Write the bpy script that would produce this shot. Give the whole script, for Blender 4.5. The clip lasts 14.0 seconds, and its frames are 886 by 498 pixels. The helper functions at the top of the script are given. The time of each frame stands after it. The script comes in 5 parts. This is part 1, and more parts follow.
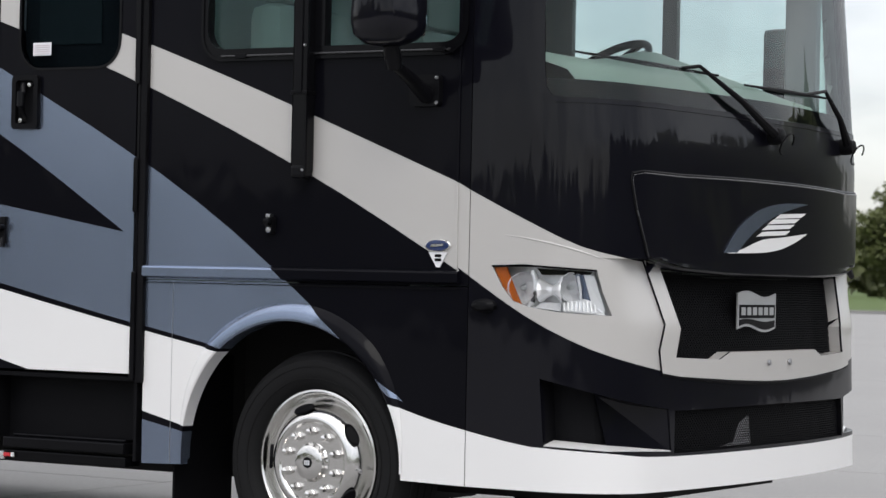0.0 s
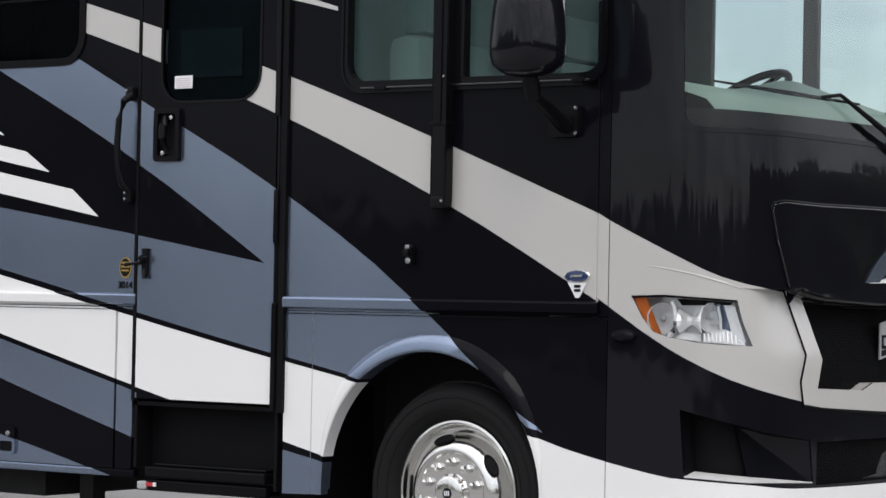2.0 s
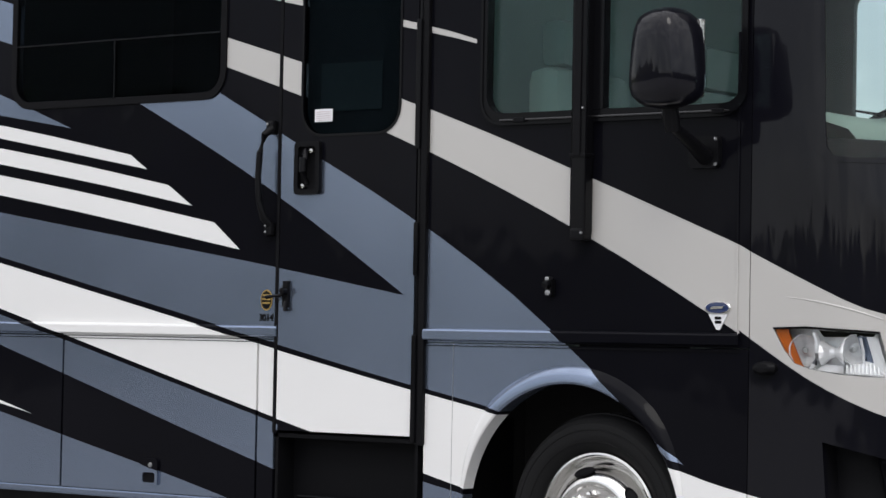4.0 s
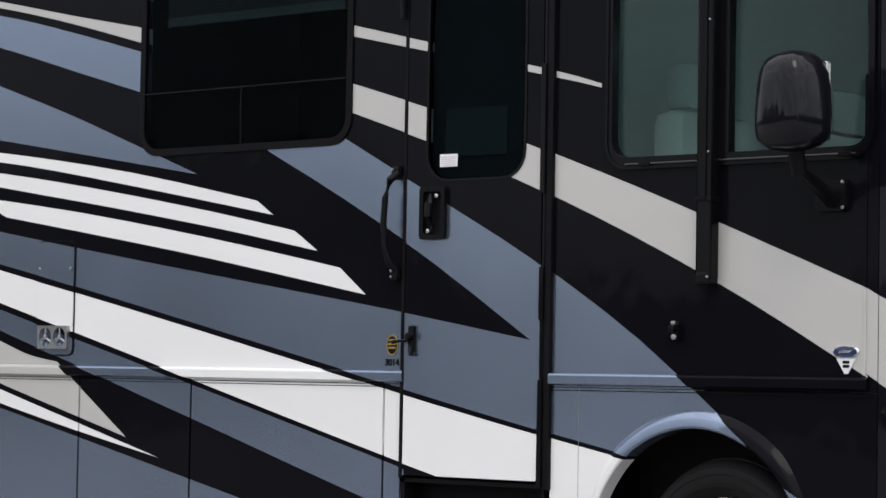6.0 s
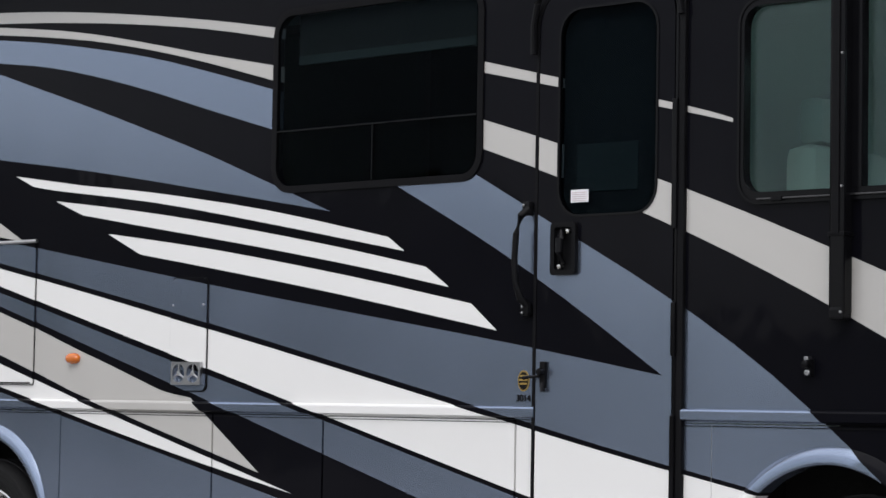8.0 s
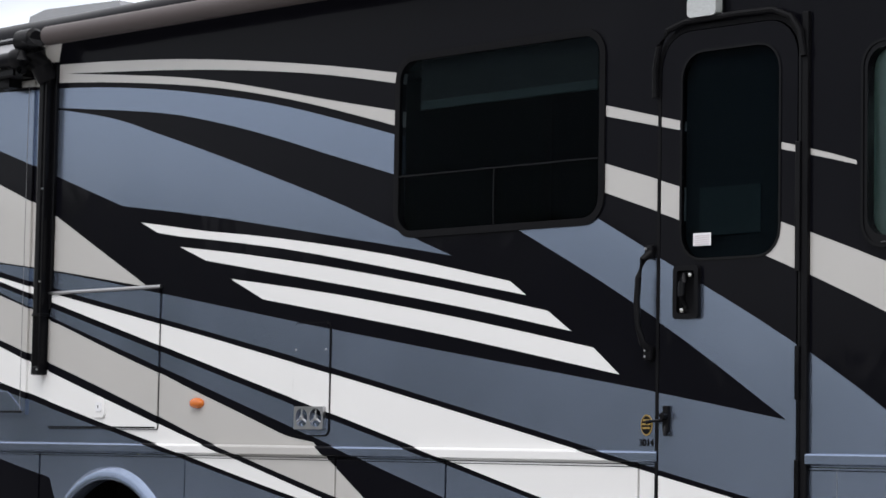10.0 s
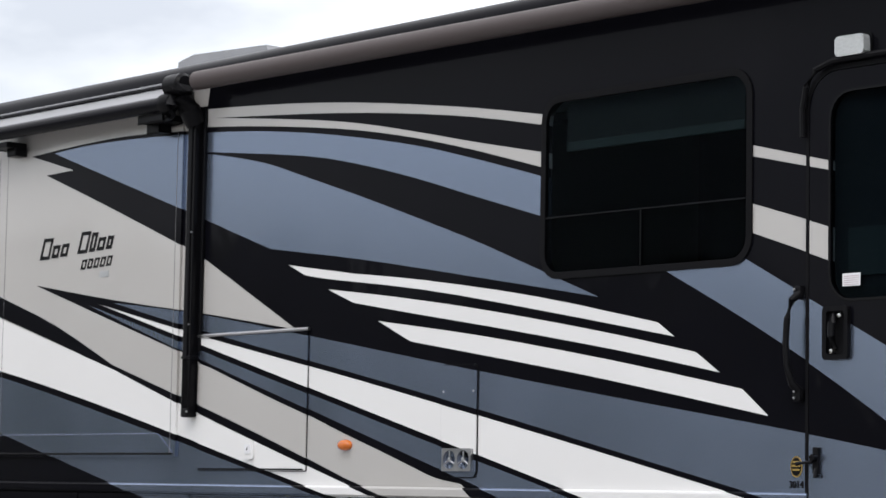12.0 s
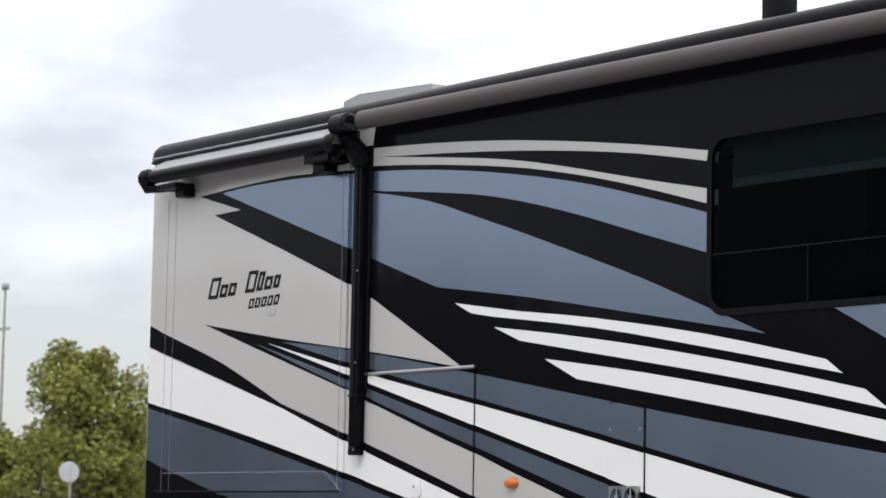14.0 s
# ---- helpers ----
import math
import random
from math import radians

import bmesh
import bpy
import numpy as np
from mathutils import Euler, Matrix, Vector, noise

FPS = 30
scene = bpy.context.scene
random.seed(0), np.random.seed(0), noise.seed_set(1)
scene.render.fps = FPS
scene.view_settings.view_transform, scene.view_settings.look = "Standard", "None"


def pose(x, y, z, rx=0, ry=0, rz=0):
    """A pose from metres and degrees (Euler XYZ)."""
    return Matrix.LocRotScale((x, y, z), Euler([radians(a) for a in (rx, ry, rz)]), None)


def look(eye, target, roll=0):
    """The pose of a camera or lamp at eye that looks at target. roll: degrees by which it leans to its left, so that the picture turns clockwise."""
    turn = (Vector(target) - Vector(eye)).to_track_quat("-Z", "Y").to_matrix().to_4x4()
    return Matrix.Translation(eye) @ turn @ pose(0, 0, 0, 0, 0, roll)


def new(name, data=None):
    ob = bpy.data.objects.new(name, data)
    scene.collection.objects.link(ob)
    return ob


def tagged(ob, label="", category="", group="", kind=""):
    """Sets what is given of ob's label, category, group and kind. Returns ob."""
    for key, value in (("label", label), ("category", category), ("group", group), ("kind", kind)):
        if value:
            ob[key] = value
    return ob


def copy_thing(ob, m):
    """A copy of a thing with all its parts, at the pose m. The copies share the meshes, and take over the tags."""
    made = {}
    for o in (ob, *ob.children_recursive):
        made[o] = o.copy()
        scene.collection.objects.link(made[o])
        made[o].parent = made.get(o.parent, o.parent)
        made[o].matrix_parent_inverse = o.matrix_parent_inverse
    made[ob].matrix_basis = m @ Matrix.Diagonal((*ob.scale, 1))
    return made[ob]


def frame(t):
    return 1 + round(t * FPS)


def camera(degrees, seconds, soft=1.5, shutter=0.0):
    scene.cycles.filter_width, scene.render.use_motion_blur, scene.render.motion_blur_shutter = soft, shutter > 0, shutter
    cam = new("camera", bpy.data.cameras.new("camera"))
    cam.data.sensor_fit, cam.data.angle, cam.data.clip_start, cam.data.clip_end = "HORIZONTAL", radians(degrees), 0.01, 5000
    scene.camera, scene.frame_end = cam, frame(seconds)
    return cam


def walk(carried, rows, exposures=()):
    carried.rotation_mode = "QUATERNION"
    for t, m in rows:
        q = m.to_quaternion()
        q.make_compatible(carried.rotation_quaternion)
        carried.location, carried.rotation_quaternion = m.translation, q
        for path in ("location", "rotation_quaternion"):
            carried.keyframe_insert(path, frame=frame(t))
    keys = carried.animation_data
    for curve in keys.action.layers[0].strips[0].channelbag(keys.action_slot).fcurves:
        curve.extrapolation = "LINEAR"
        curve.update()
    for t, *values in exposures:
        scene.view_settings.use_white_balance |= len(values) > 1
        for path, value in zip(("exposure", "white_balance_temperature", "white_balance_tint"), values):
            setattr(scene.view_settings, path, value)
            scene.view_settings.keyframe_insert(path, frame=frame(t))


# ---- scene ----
EYE = (5.4000, -7.9675, 1.1232)
cam = camera(19.766, 14.0)
PATH = [
    (0.0, look(EYE, (0.7608, -0.2561, 1.2299), 1.235)),
    (0.5, look(EYE, (0.6468, -0.3263, 1.2586), 1.195)),
    (1.0, look(EYE, (0.5348, -0.3976, 1.2805), 1.188)),
    (1.5, look(EYE, (0.4358, -0.4626, 1.3059), 1.147)),
    (2.0, look(EYE, (0.3452, -0.5240, 1.3284), 1.150)),
    (2.5, look(EYE, (0.2395, -0.5974, 1.3458), 1.125)),
    (3.0, look(EYE, (0.1347, -0.6725, 1.3655), 1.095)),
    (5.5, look(EYE, (-0.3150, -1.0279, 1.5476), 1.047)),
    (6.0, look(EYE, (-0.3995, -1.1005, 1.5817), 1.012)),
    (6.5, look(EYE, (-0.4872, -1.1780, 1.6158), 0.996)),
    (7.0, look(EYE, (-0.5742, -1.2570, 1.6496), 0.994)),
    (7.5, look(EYE, (-0.6601, -1.3365, 1.6742), 1.002)),
    (8.0, look(EYE, (-0.7428, -1.4152, 1.7001), 0.999)),
    (10.5, look(EYE, (-1.1228, -1.8137, 1.8871), 0.987)),
    (11.0, look(EYE, (-1.2061, -1.9077, 1.9216), 0.981)),
    (11.5, look(EYE, (-1.2952, -2.0105, 1.9523), 0.995)),
    (12.0, look(EYE, (-1.3873, -2.1206, 1.9864), 1.012)),
    (12.5, look(EYE, (-1.4776, -2.2316, 2.0160), 1.020)),
    (13.0, look(EYE, (-1.5652, -2.3425, 2.0427), 1.031)),
    (13.5, look(EYE, (-1.6578, -2.4648, 2.0761), 1.032)),
    (14.0, look(EYE, (-1.7461, -2.5859, 2.1081), 1.077)),
]
walk(cam, PATH)
cam.data.dof.use_dof = True
cam.data.dof.focus_distance, cam.data.dof.aperture_fstop = 9.6, 9.0

# ---- world, sun ----
SUN_EL, SUN_AZ = radians(52), radians(140)
world = bpy.data.worlds.new("overcast_sky")
scene.world = world
world.use_nodes = True


def make_world():
    nt = world.node_tree
    nt.nodes.clear()
    n, l = nt.nodes.new, nt.links.new
    out = n("ShaderNodeOutputWorld")
    add = n("ShaderNodeAddShader")
    sky = n("ShaderNodeTexSky")
    sky.sky_type, sky.sun_disc, sky.sun_elevation, sky.sun_rotation = "NISHITA", False, SUN_EL, SUN_AZ
    b1 = n("ShaderNodeBackground")
    b1.inputs[1].default_value = 0.05
    l(sky.outputs[0], b1.inputs[0])
    # cloud deck: soft noise over the direction, brighter towards the zenith as any overcast sky
    co = n("ShaderNodeTexCoord")
    mp = n("ShaderNodeMapping")
    mp.inputs["Scale"].default_value = (1.0, 1.0, 2.6)
    l(co.outputs["Generated"], mp.inputs[0])
    nz = n("ShaderNodeTexNoise")
    nz.inputs["Scale"].default_value, nz.inputs["Detail"].default_value, nz.inputs["Roughness"].default_value = 5.5, 6.0, 0.52
    l(mp.outputs[0], nz.inputs["Vector"])
    rp = n("ShaderNodeValToRGB")
    rp.color_ramp.elements[0].position, rp.color_ramp.elements[0].color = 0.40, (0.592, 0.585, 0.607, 1)
    rp.color_ramp.elements[1].position, rp.color_ramp.elements[1].color = 0.64, (1.0, 0.984, 0.978, 1)
    l(nz.outputs["Fac"], rp.inputs[0])
    sep = n("ShaderNodeSeparateXYZ")
    l(co.outputs["Generated"], sep.inputs[0])
    mr = n("ShaderNodeMapRange")
    for k, v in (("From Min", 0.0), ("From Max", 1.0), ("To Min", 0.78), ("To Max", 3.0)):
        mr.inputs[k].default_value = v
    l(sep.outputs["Z"], mr.inputs["Value"])
    b2 = n("ShaderNodeBackground")
    l(rp.outputs[0], b2.inputs[0])
    l(mr.outputs[0], b2.inputs[1])
    l(b1.outputs[0], add.inputs[0])
    l(b2.outputs[0], add.inputs[1])
    l(add.outputs[0], out.inputs[0])


make_world()
sun_data = bpy.data.lights.new("sun", "SUN")
sun_data.energy, sun_data.angle, sun_data.color = 0.9, radians(25), (1.0, 0.97, 0.92)
sun = new("sun", sun_data)
sun.matrix_world = look((6, -8, 12), (0, 0, 0))
scene.view_settings.exposure = -0.16

# ---- materials ----


def material(name, base, rough=0.5, metal=0.0, coat=0.0, vary=0.15, scale=6.0, bump=0.0, bump_scale=60.0, spec=0.5, fine=0.06):
    """A surface with two scales of variation: broad stains and fine grain, in colour, gloss and relief."""
    m = bpy.data.materials.new(name)
    m.use_nodes = True
    nt = m.node_tree
    n, l = nt.nodes.new, nt.links.new
    p = nt.nodes["Principled BSDF"]
    co = n("ShaderNodeTexCoord")
    a, b = n("ShaderNodeTexNoise"), n("ShaderNodeTexNoise")
    a.inputs["Scale"].default_value, a.inputs["Detail"].default_value = scale, 5.0
    b.inputs["Scale"].default_value, b.inputs["Detail"].default_value = bump_scale, 4.0
    l(co.outputs["Object"], a.inputs["Vector"])
    l(co.outputs["Object"], b.inputs["Vector"])
    mix = n("ShaderNodeMix")
    mix.data_type = "RGBA"
    mix.inputs["A"].default_value = (*[c * (1 - vary) for c in base], 1)
    mix.inputs["B"].default_value = (*[min(1, c * (1 + vary)) for c in base], 1)
    l(a.outputs["Fac"], mix.inputs["Factor"])
    mul = n("ShaderNodeMix")
    mul.data_type, mul.blend_type = "RGBA", "MULTIPLY"
    mul.inputs["Factor"].default_value = 1.0
    rp = n("ShaderNodeValToRGB")
    rp.color_ramp.elements[0].position, rp.color_ramp.elements[1].position = 0.3, 0.7
    rp.color_ramp.elements[0].color = (1 - fine, 1 - fine, 1 - fine, 1)
    l(b.outputs["Fac"], rp.inputs[0])
    l(mix.outputs["Result"], mul.inputs["A"])
    l(rp.outputs[0], mul.inputs["B"])
    l(mul.outputs["Result"], p.inputs["Base Color"])
    mr = n("ShaderNodeMapRange")
    mr.inputs["To Min"].default_value, mr.inputs["To Max"].default_value = max(0.0, rough * 0.8), min(1.0, rough * 1.25)
    l(a.outputs["Fac"], mr.inputs["Value"])
    l(mr.outputs[0], p.inputs["Roughness"])
    p.inputs["Metallic"].default_value = metal
    p.inputs["Coat Weight"].default_value = coat
    p.inputs["Coat Roughness"].default_value = 0.04
    p.inputs["Specular IOR Level"].default_value = spec
    if bump:
        bp = n("ShaderNodeBump")
        bp.inputs["Strength"].default_value, bp.inputs["Distance"].default_value = bump, 0.01
        l(b.outputs["Fac"], bp.inputs["Height"])
        l(bp.outputs[0], p.inputs["Normal"])
    return m


def glass(name, tint, gloss=1.0):
    """A thin pane: tinted see-through, with mirror gloss that grows towards grazing."""
    m = bpy.data.materials.new(name)
    m.use_nodes = True
    nt = m.node_tree
    nt.nodes.clear()
    n, l = nt.nodes.new, nt.links.new
    out, mix, tr, gl, fr, mul = n("ShaderNodeOutputMaterial"), n("ShaderNodeMixShader"), n("ShaderNodeBsdfTransparent"), n("ShaderNodeBsdfGlossy"), n("ShaderNodeFresnel"), n("ShaderNodeMath")
    tr.inputs["Color"].default_value = (*tint, 1)
    gl.inputs["Roughness"].default_value = 0.015
    fr.inputs["IOR"].default_value = 1.48
    mul.operation = "MULTIPLY"
    mul.inputs[1].default_value = gloss
    nz, bp, co = n("ShaderNodeTexNoise"), n("ShaderNodeBump"), n("ShaderNodeTexCoord")
    nz.inputs["Scale"].default_value = 2.5
    bp.inputs["Strength"].default_value, bp.inputs["Distance"].default_value = 0.15, 0.01
    l(co.outputs["Object"], nz.inputs["Vector"])
    l(nz.outputs["Fac"], bp.inputs["Height"])
    l(bp.outputs[0], gl.inputs["Normal"])
    l(fr.outputs[0], mul.inputs[0])
    l(mul.outputs[0], mix.inputs[0])
    l(tr.outputs[0], mix.inputs[1])
    l(gl.outputs[0], mix.inputs[2])
    l(mix.outputs[0], out.inputs[0])
    return m


BLACK = material("black_clearcoat_paint", (0.0036, 0.0036, 0.0056), 0.30, 0.0, 0.105, 0.25, 2.0, 0.0, 900, 0.03)


def ripple(m, size=(3.0, 3.0, 0.5), strength=0.06):
    """Long shallow waves in a clear coat, as moulded panels have them."""
    nt = m.node_tree
    co, mp, nz, bp = [nt.nodes.new(k) for k in ("ShaderNodeTexCoord", "ShaderNodeMapping", "ShaderNodeTexNoise", "ShaderNodeBump")]
    mp.inputs["Scale"].default_value = size
    nz.inputs["Scale"].default_value, nz.inputs["Detail"].default_value = 2.5, 2.0
    bp.inputs["Strength"].default_value, bp.inputs["Distance"].default_value = strength, 0.1
    nt.links.new(co.outputs["Object"], mp.inputs[0])
    nt.links.new(mp.outputs[0], nz.inputs["Vector"])
    nt.links.new(nz.outputs["Fac"], bp.inputs["Height"])
    nt.links.new(bp.outputs[0], nt.nodes["Principled BSDF"].inputs["Coat Normal"])


CAPBLACK = material("black_moulded_gelcoat", (0.0044, 0.0044, 0.0072), 0.30, 0.0, 0.44, 0.25, 2.0, 0.0, 900, 0.03)
ripple(BLACK, (1.6, 1.6, 0.9), 0.035)
ripple(CAPBLACK, (2.4, 2.4, 0.8), 0.035)
SLATE = material("slate_metallic_paint", (0.220, 0.267, 0.360), 0.23, 0.85, 0.15, 0.06, 1.6, 0.012, 1200, fine=0.03)
TAUPE = material("silver_taupe_paint", (0.485, 0.470, 0.452), 0.34, 0.08, 0.5, 0.035, 1.6, 0.01, 1200, fine=0.02)
WHITE = material("white_paint", (0.79, 0.783, 0.775), 0.32, 0.0, 0.5, 0.025, 1.6, 0.01, 900, fine=0.02)
GROOVE = material("grey_panel_groove", (0.13, 0.13, 0.135), 0.5, 0, 0, 0.15, 10)
PAINTS = [BLACK, SLATE, TAUPE, WHITE]
CAP_PAINTS = [CAPBLACK, SLATE, TAUPE, WHITE]
COLOUR = {"black": 0, "slate": 1, "taupe": 2, "white": 3}
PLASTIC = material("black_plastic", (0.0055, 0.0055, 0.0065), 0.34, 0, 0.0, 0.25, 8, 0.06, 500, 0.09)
GLOSSBLACK = material("gloss_black_metal", (0.0045, 0.0045, 0.0055), 0.18, 0, 0.12, 0.2, 5, 0.01, 300, 0.06)
RUBBER = material("tyre_rubber", (0.0075, 0.0075, 0.008), 0.72, 0, 0, 0.35, 10, 0.12, 180, 0.2, 0.2)
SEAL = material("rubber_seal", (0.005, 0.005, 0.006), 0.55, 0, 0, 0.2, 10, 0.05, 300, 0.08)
CHROME = material("polished_steel", (0.72, 0.71, 0.69), 0.16, 1.0, 0, 0.06, 12, 0.02, 140, fine=0.05)
STEEL = material("dull_steel", (0.42, 0.42, 0.43), 0.3, 1.0, 0, 0.15, 20, 0.05, 200)
ALU = material("painted_aluminium", (0.55, 0.56, 0.57), 0.35, 0.6, 0.2, 0.1, 6, 0.02, 200)
UNDER = material("underbody_grime", (0.007, 0.007, 0.007), 0.8, 0, 0, 0.4, 5, 0.2, 40)
FABRIC = material("awning_fabric", (0.064, 0.049, 0.048), 0.55, 0, 0.0, 0.12, 4, 0.06, 260, fine=0.12)
TRIM = material("interior_vinyl", (0.58, 0.60, 0.57), 0.55, 0, 0, 0.08, 3, 0.08, 180)
DASH = material("dash_vinyl", (0.58, 0.64, 0.58), 0.6, 0, 0, 0.08, 3, 0.1, 220)
SEAT = material("seat_leather", (0.45, 0.45, 0.42), 0.5, 0, 0, 0.1, 4, 0.12, 90)
REFLECTOR = material("aluminised_plastic", (0.92, 0.93, 0.94), 0.22, 0.2, 0.3, 0.05, 40, 0.05, 60)
LAMPSILVER = material("vaporised_lamp_silver", (0.94, 0.94, 0.95), 0.16, 0.25, 0.5, 0.04, 40, 0.03, 60)
# black lightened in colour so thin edges read as highlights
LABELEDGE = material("lightened_black_edge", (0.018, 0.018, 0.020), 0.25, 0, 0.2, 0.2, 12)
TOPPER = material("grey_topper_fabric", (0.30, 0.305, 0.32), 0.5, 0.2, 0, 0.15, 5, 0.05, 200)
AMBER = material("amber_lens", (0.58, 0.135, 0.006), 0.15, 0, 0.45, 0.1, 30, 0.2, 90)
RED = material("red_reflector", (0.5, 0.02, 0.03), 0.2, 0, 0.5, 0.1, 30)
LABELWHITE = material("paper_sticker", (0.78, 0.78, 0.80), 0.5, 0, 0, 0.03, 20)
GOLD = material("gold_seal_print", (0.32, 0.21, 0.05), 0.4, 0.2, 0.3, 0.1, 30)
NAVY = material("navy_enamel", (0.015, 0.03, 0.10), 0.15, 0, 0.8, 0.1, 30)
FROST = material("frosted_lamp_lens", (0.50, 0.52, 0.52), 0.3, 0, 0.3, 0.15, 40, 0.2, 90)
ROOFING = material("roof_membrane", (0.5, 0.51, 0.52), 0.6, 0, 0, 0.15, 2, 0.1, 40)
WINDSHIELD = glass("windshield_glass", (0.67, 0.82, 0.795))
CABGLASS = glass("tinted_cab_glass", (0.67, 0.80, 0.80), 0.45)
CABINDARK = material("dark_cabin_trim", (0.12, 0.135, 0.13), 0.6, 0, 0, 0.1, 3, 0.08, 180)
DOORBACKING = material("door_glass_backing", (0.014, 0.018, 0.021), 0.85, 0, 0, 0.1, 4, 0.1, 300)
DARKGLASS = glass("privacy_glass", (0.50, 0.55, 0.58), 0.012)
CLEAR = glass("clear_lens", (0.96, 0.97, 0.98))

# ---- mesh helpers ----


def part(name, bm, mat, parent=None, label="", smooth=False):
    me = bpy.data.meshes.new(name)
    bmesh.ops.recalc_face_normals(bm, faces=bm.faces)
    if smooth:
        for f in bm.faces:
            f.smooth = True
    bm.to_mesh(me)
    bm.free()
    for m in mat if isinstance(mat, list) else [mat]:
        me.materials.append(m)
    ob = new(name, me)
    if smooth:
        me.set_sharp_from_angle(angle=radians(38))
    # thing > part > sub-part and no deeper
    if parent and parent.parent and parent.parent.parent:
        parent = parent.parent
    ob.parent = parent
    if label:
        ob["label"] = label
    return ob


def box(bm, a, b, bevel=0.0):
    """A box from corner a to corner b with rounded edges, added to bm."""
    vs = bmesh.ops.create_cube(bm, size=1)["verts"]
    for v in vs:
        v.co = [a[i] if v.co[i] < 0 else b[i] for i in range(3)]
    if bevel:
        bmesh.ops.bevel(bm, geom=list({e for v in vs for e in v.link_edges}), offset=bevel, segments=2, affect="EDGES", profile=0.6)
    return bm


def boxes(*items, bevel=0.0):
    bm = bmesh.new()
    for a, b in items:
        box(bm, a, b, bevel)
    return bm


def rrect(x0, z0, x1, z1, r, n=5):
    pts = []
    for cx, cz, s in ((x1 - r, z1 - r, 0), (x0 + r, z1 - r, 90), (x0 + r, z0 + r, 180), (x1 - r, z0 + r, 270)):
        for i in range(n + 1):
            a = radians(s + 90 * i / n)
            pts.append((cx + r * math.cos(a), cz + r * math.sin(a)))
    return pts


def slab(loops, y0, y1, bm=None):
    """An upright sheet between depths y0 and y1 with an outline and holes, given as (x, z) loops."""
    bm = bm or bmesh.new()
    edges = []
    for loop in loops:
        vs = [bm.verts.new((x, y0, z)) for x, z in loop]
        edges += [bm.edges.new((vs[i], vs[i - 1])) for i in range(len(vs))]
    made = bmesh.ops.triangle_fill(bm, use_beauty=True, edges=edges, normal=(0, -1, 0))["geom"]
    faces = [f for f in made if isinstance(f, bmesh.types.BMFace)]
    back = bmesh.ops.extrude_face_region(bm, geom=faces, use_keep_orig=True)["geom"]
    for v in back:
        if isinstance(v, bmesh.types.BMVert):
            v.co.y = y1
    return bm


def ring(x0, z0, x1, z1, r, w, y0, y1):
    return slab([rrect(x0, z0, x1, z1, r), rrect(x0 + w, z0 + w, x1 - w, z1 - w, max(0.004, r - w))], y0, y1)


def tube(bm, pts, r, n=8, cap=True):
    """A round bar along points; r may be one radius or one a point."""
    pts = [Vector(p) for p in pts]
    rs = r if isinstance(r, list) else [r] * len(pts)
    rings = []
    for i, p in enumerate(pts):
        d = (pts[min(i + 1, len(pts) - 1)] - pts[max(i - 1, 0)]).normalized()
        u = d.cross(Vector((0, 0, 1)) if abs(d.z) < 0.9 else Vector((1, 0, 0))).normalized()
        w = d.cross(u)
        rings.append([bm.verts.new(p + rs[i] * (math.cos(a) * u + math.sin(a) * w)) for a in [math.tau * k / n for k in range(n)]])
    for a, b in zip(rings, rings[1:]):
        for k in range(n):
            bm.faces.new((a[k], a[(k + 1) % n], b[(k + 1) % n], b[k]))
    if cap:
        bm.faces.new(rings[0][::-1])
        bm.faces.new(rings[-1])
    return bm


def lathe(bm, profile, n=48, m=None):
    """Turn (radius, y) points about the y axis."""
    m = m or Matrix()
    rings = []
    for r, y in profile:
        rings.append([bm.verts.new(m @ Vector((r * math.cos(math.tau * k / n), y, r * math.sin(math.tau * k / n)))) for k in range(n)] if r > 1e-5 else [bm.verts.new(m @ Vector((0, y, 0)))])
    for a, b in zip(rings, rings[1:]):
        for k in range(n):
            j = (k + 1) % n
            if len(a) == 1 and len(b) > 1:
                bm.faces.new((a[0], b[j], b[k]))
            elif len(b) == 1 and len(a) > 1:
                bm.faces.new((a[k], a[j], b[0]))
            elif len(a) > 1:
                bm.faces.new((a[k], a[j], b[j], b[k]))
    return bm


def empty(name):
    ob = new(name)
    ob.empty_display_size = 0.3
    return ob


# ---- painted livery: outlines in (x, z) of the coach's side ----
LIVERY = []


def curve(chain, n=5):
    """Smooth a chain of points with a Catmull-Rom curve."""
    if len(chain) < 3:
        return list(chain)
    out = []
    c = [chain[0], *chain, chain[-1]]
    for p0, p1, p2, p3 in zip(c, c[1:], c[2:], c[3:]):
        for i in range(n):
            t = i / n
            out.append(tuple(0.5 * (2 * p1[k] + (p2[k] - p0[k]) * t + (2 * p0[k] - 5 * p1[k] + 4 * p2[k] - p3[k]) * t * t + (3 * p1[k] - p0[k] - 3 * p2[k] + p3[k]) * t ** 3) for k in (0, 1)))
    return out + [chain[-1]]


def stripe(colour, *chains):
    pts = []
    for c in chains:
        for p in curve(c, 3):
            if not pts or (p[0] - pts[-1][0]) ** 2 + (p[1] - pts[-1][1]) ** 2 > 4e-6:
                pts.append(p)
    LIVERY.append((COLOUR[colour], pts))


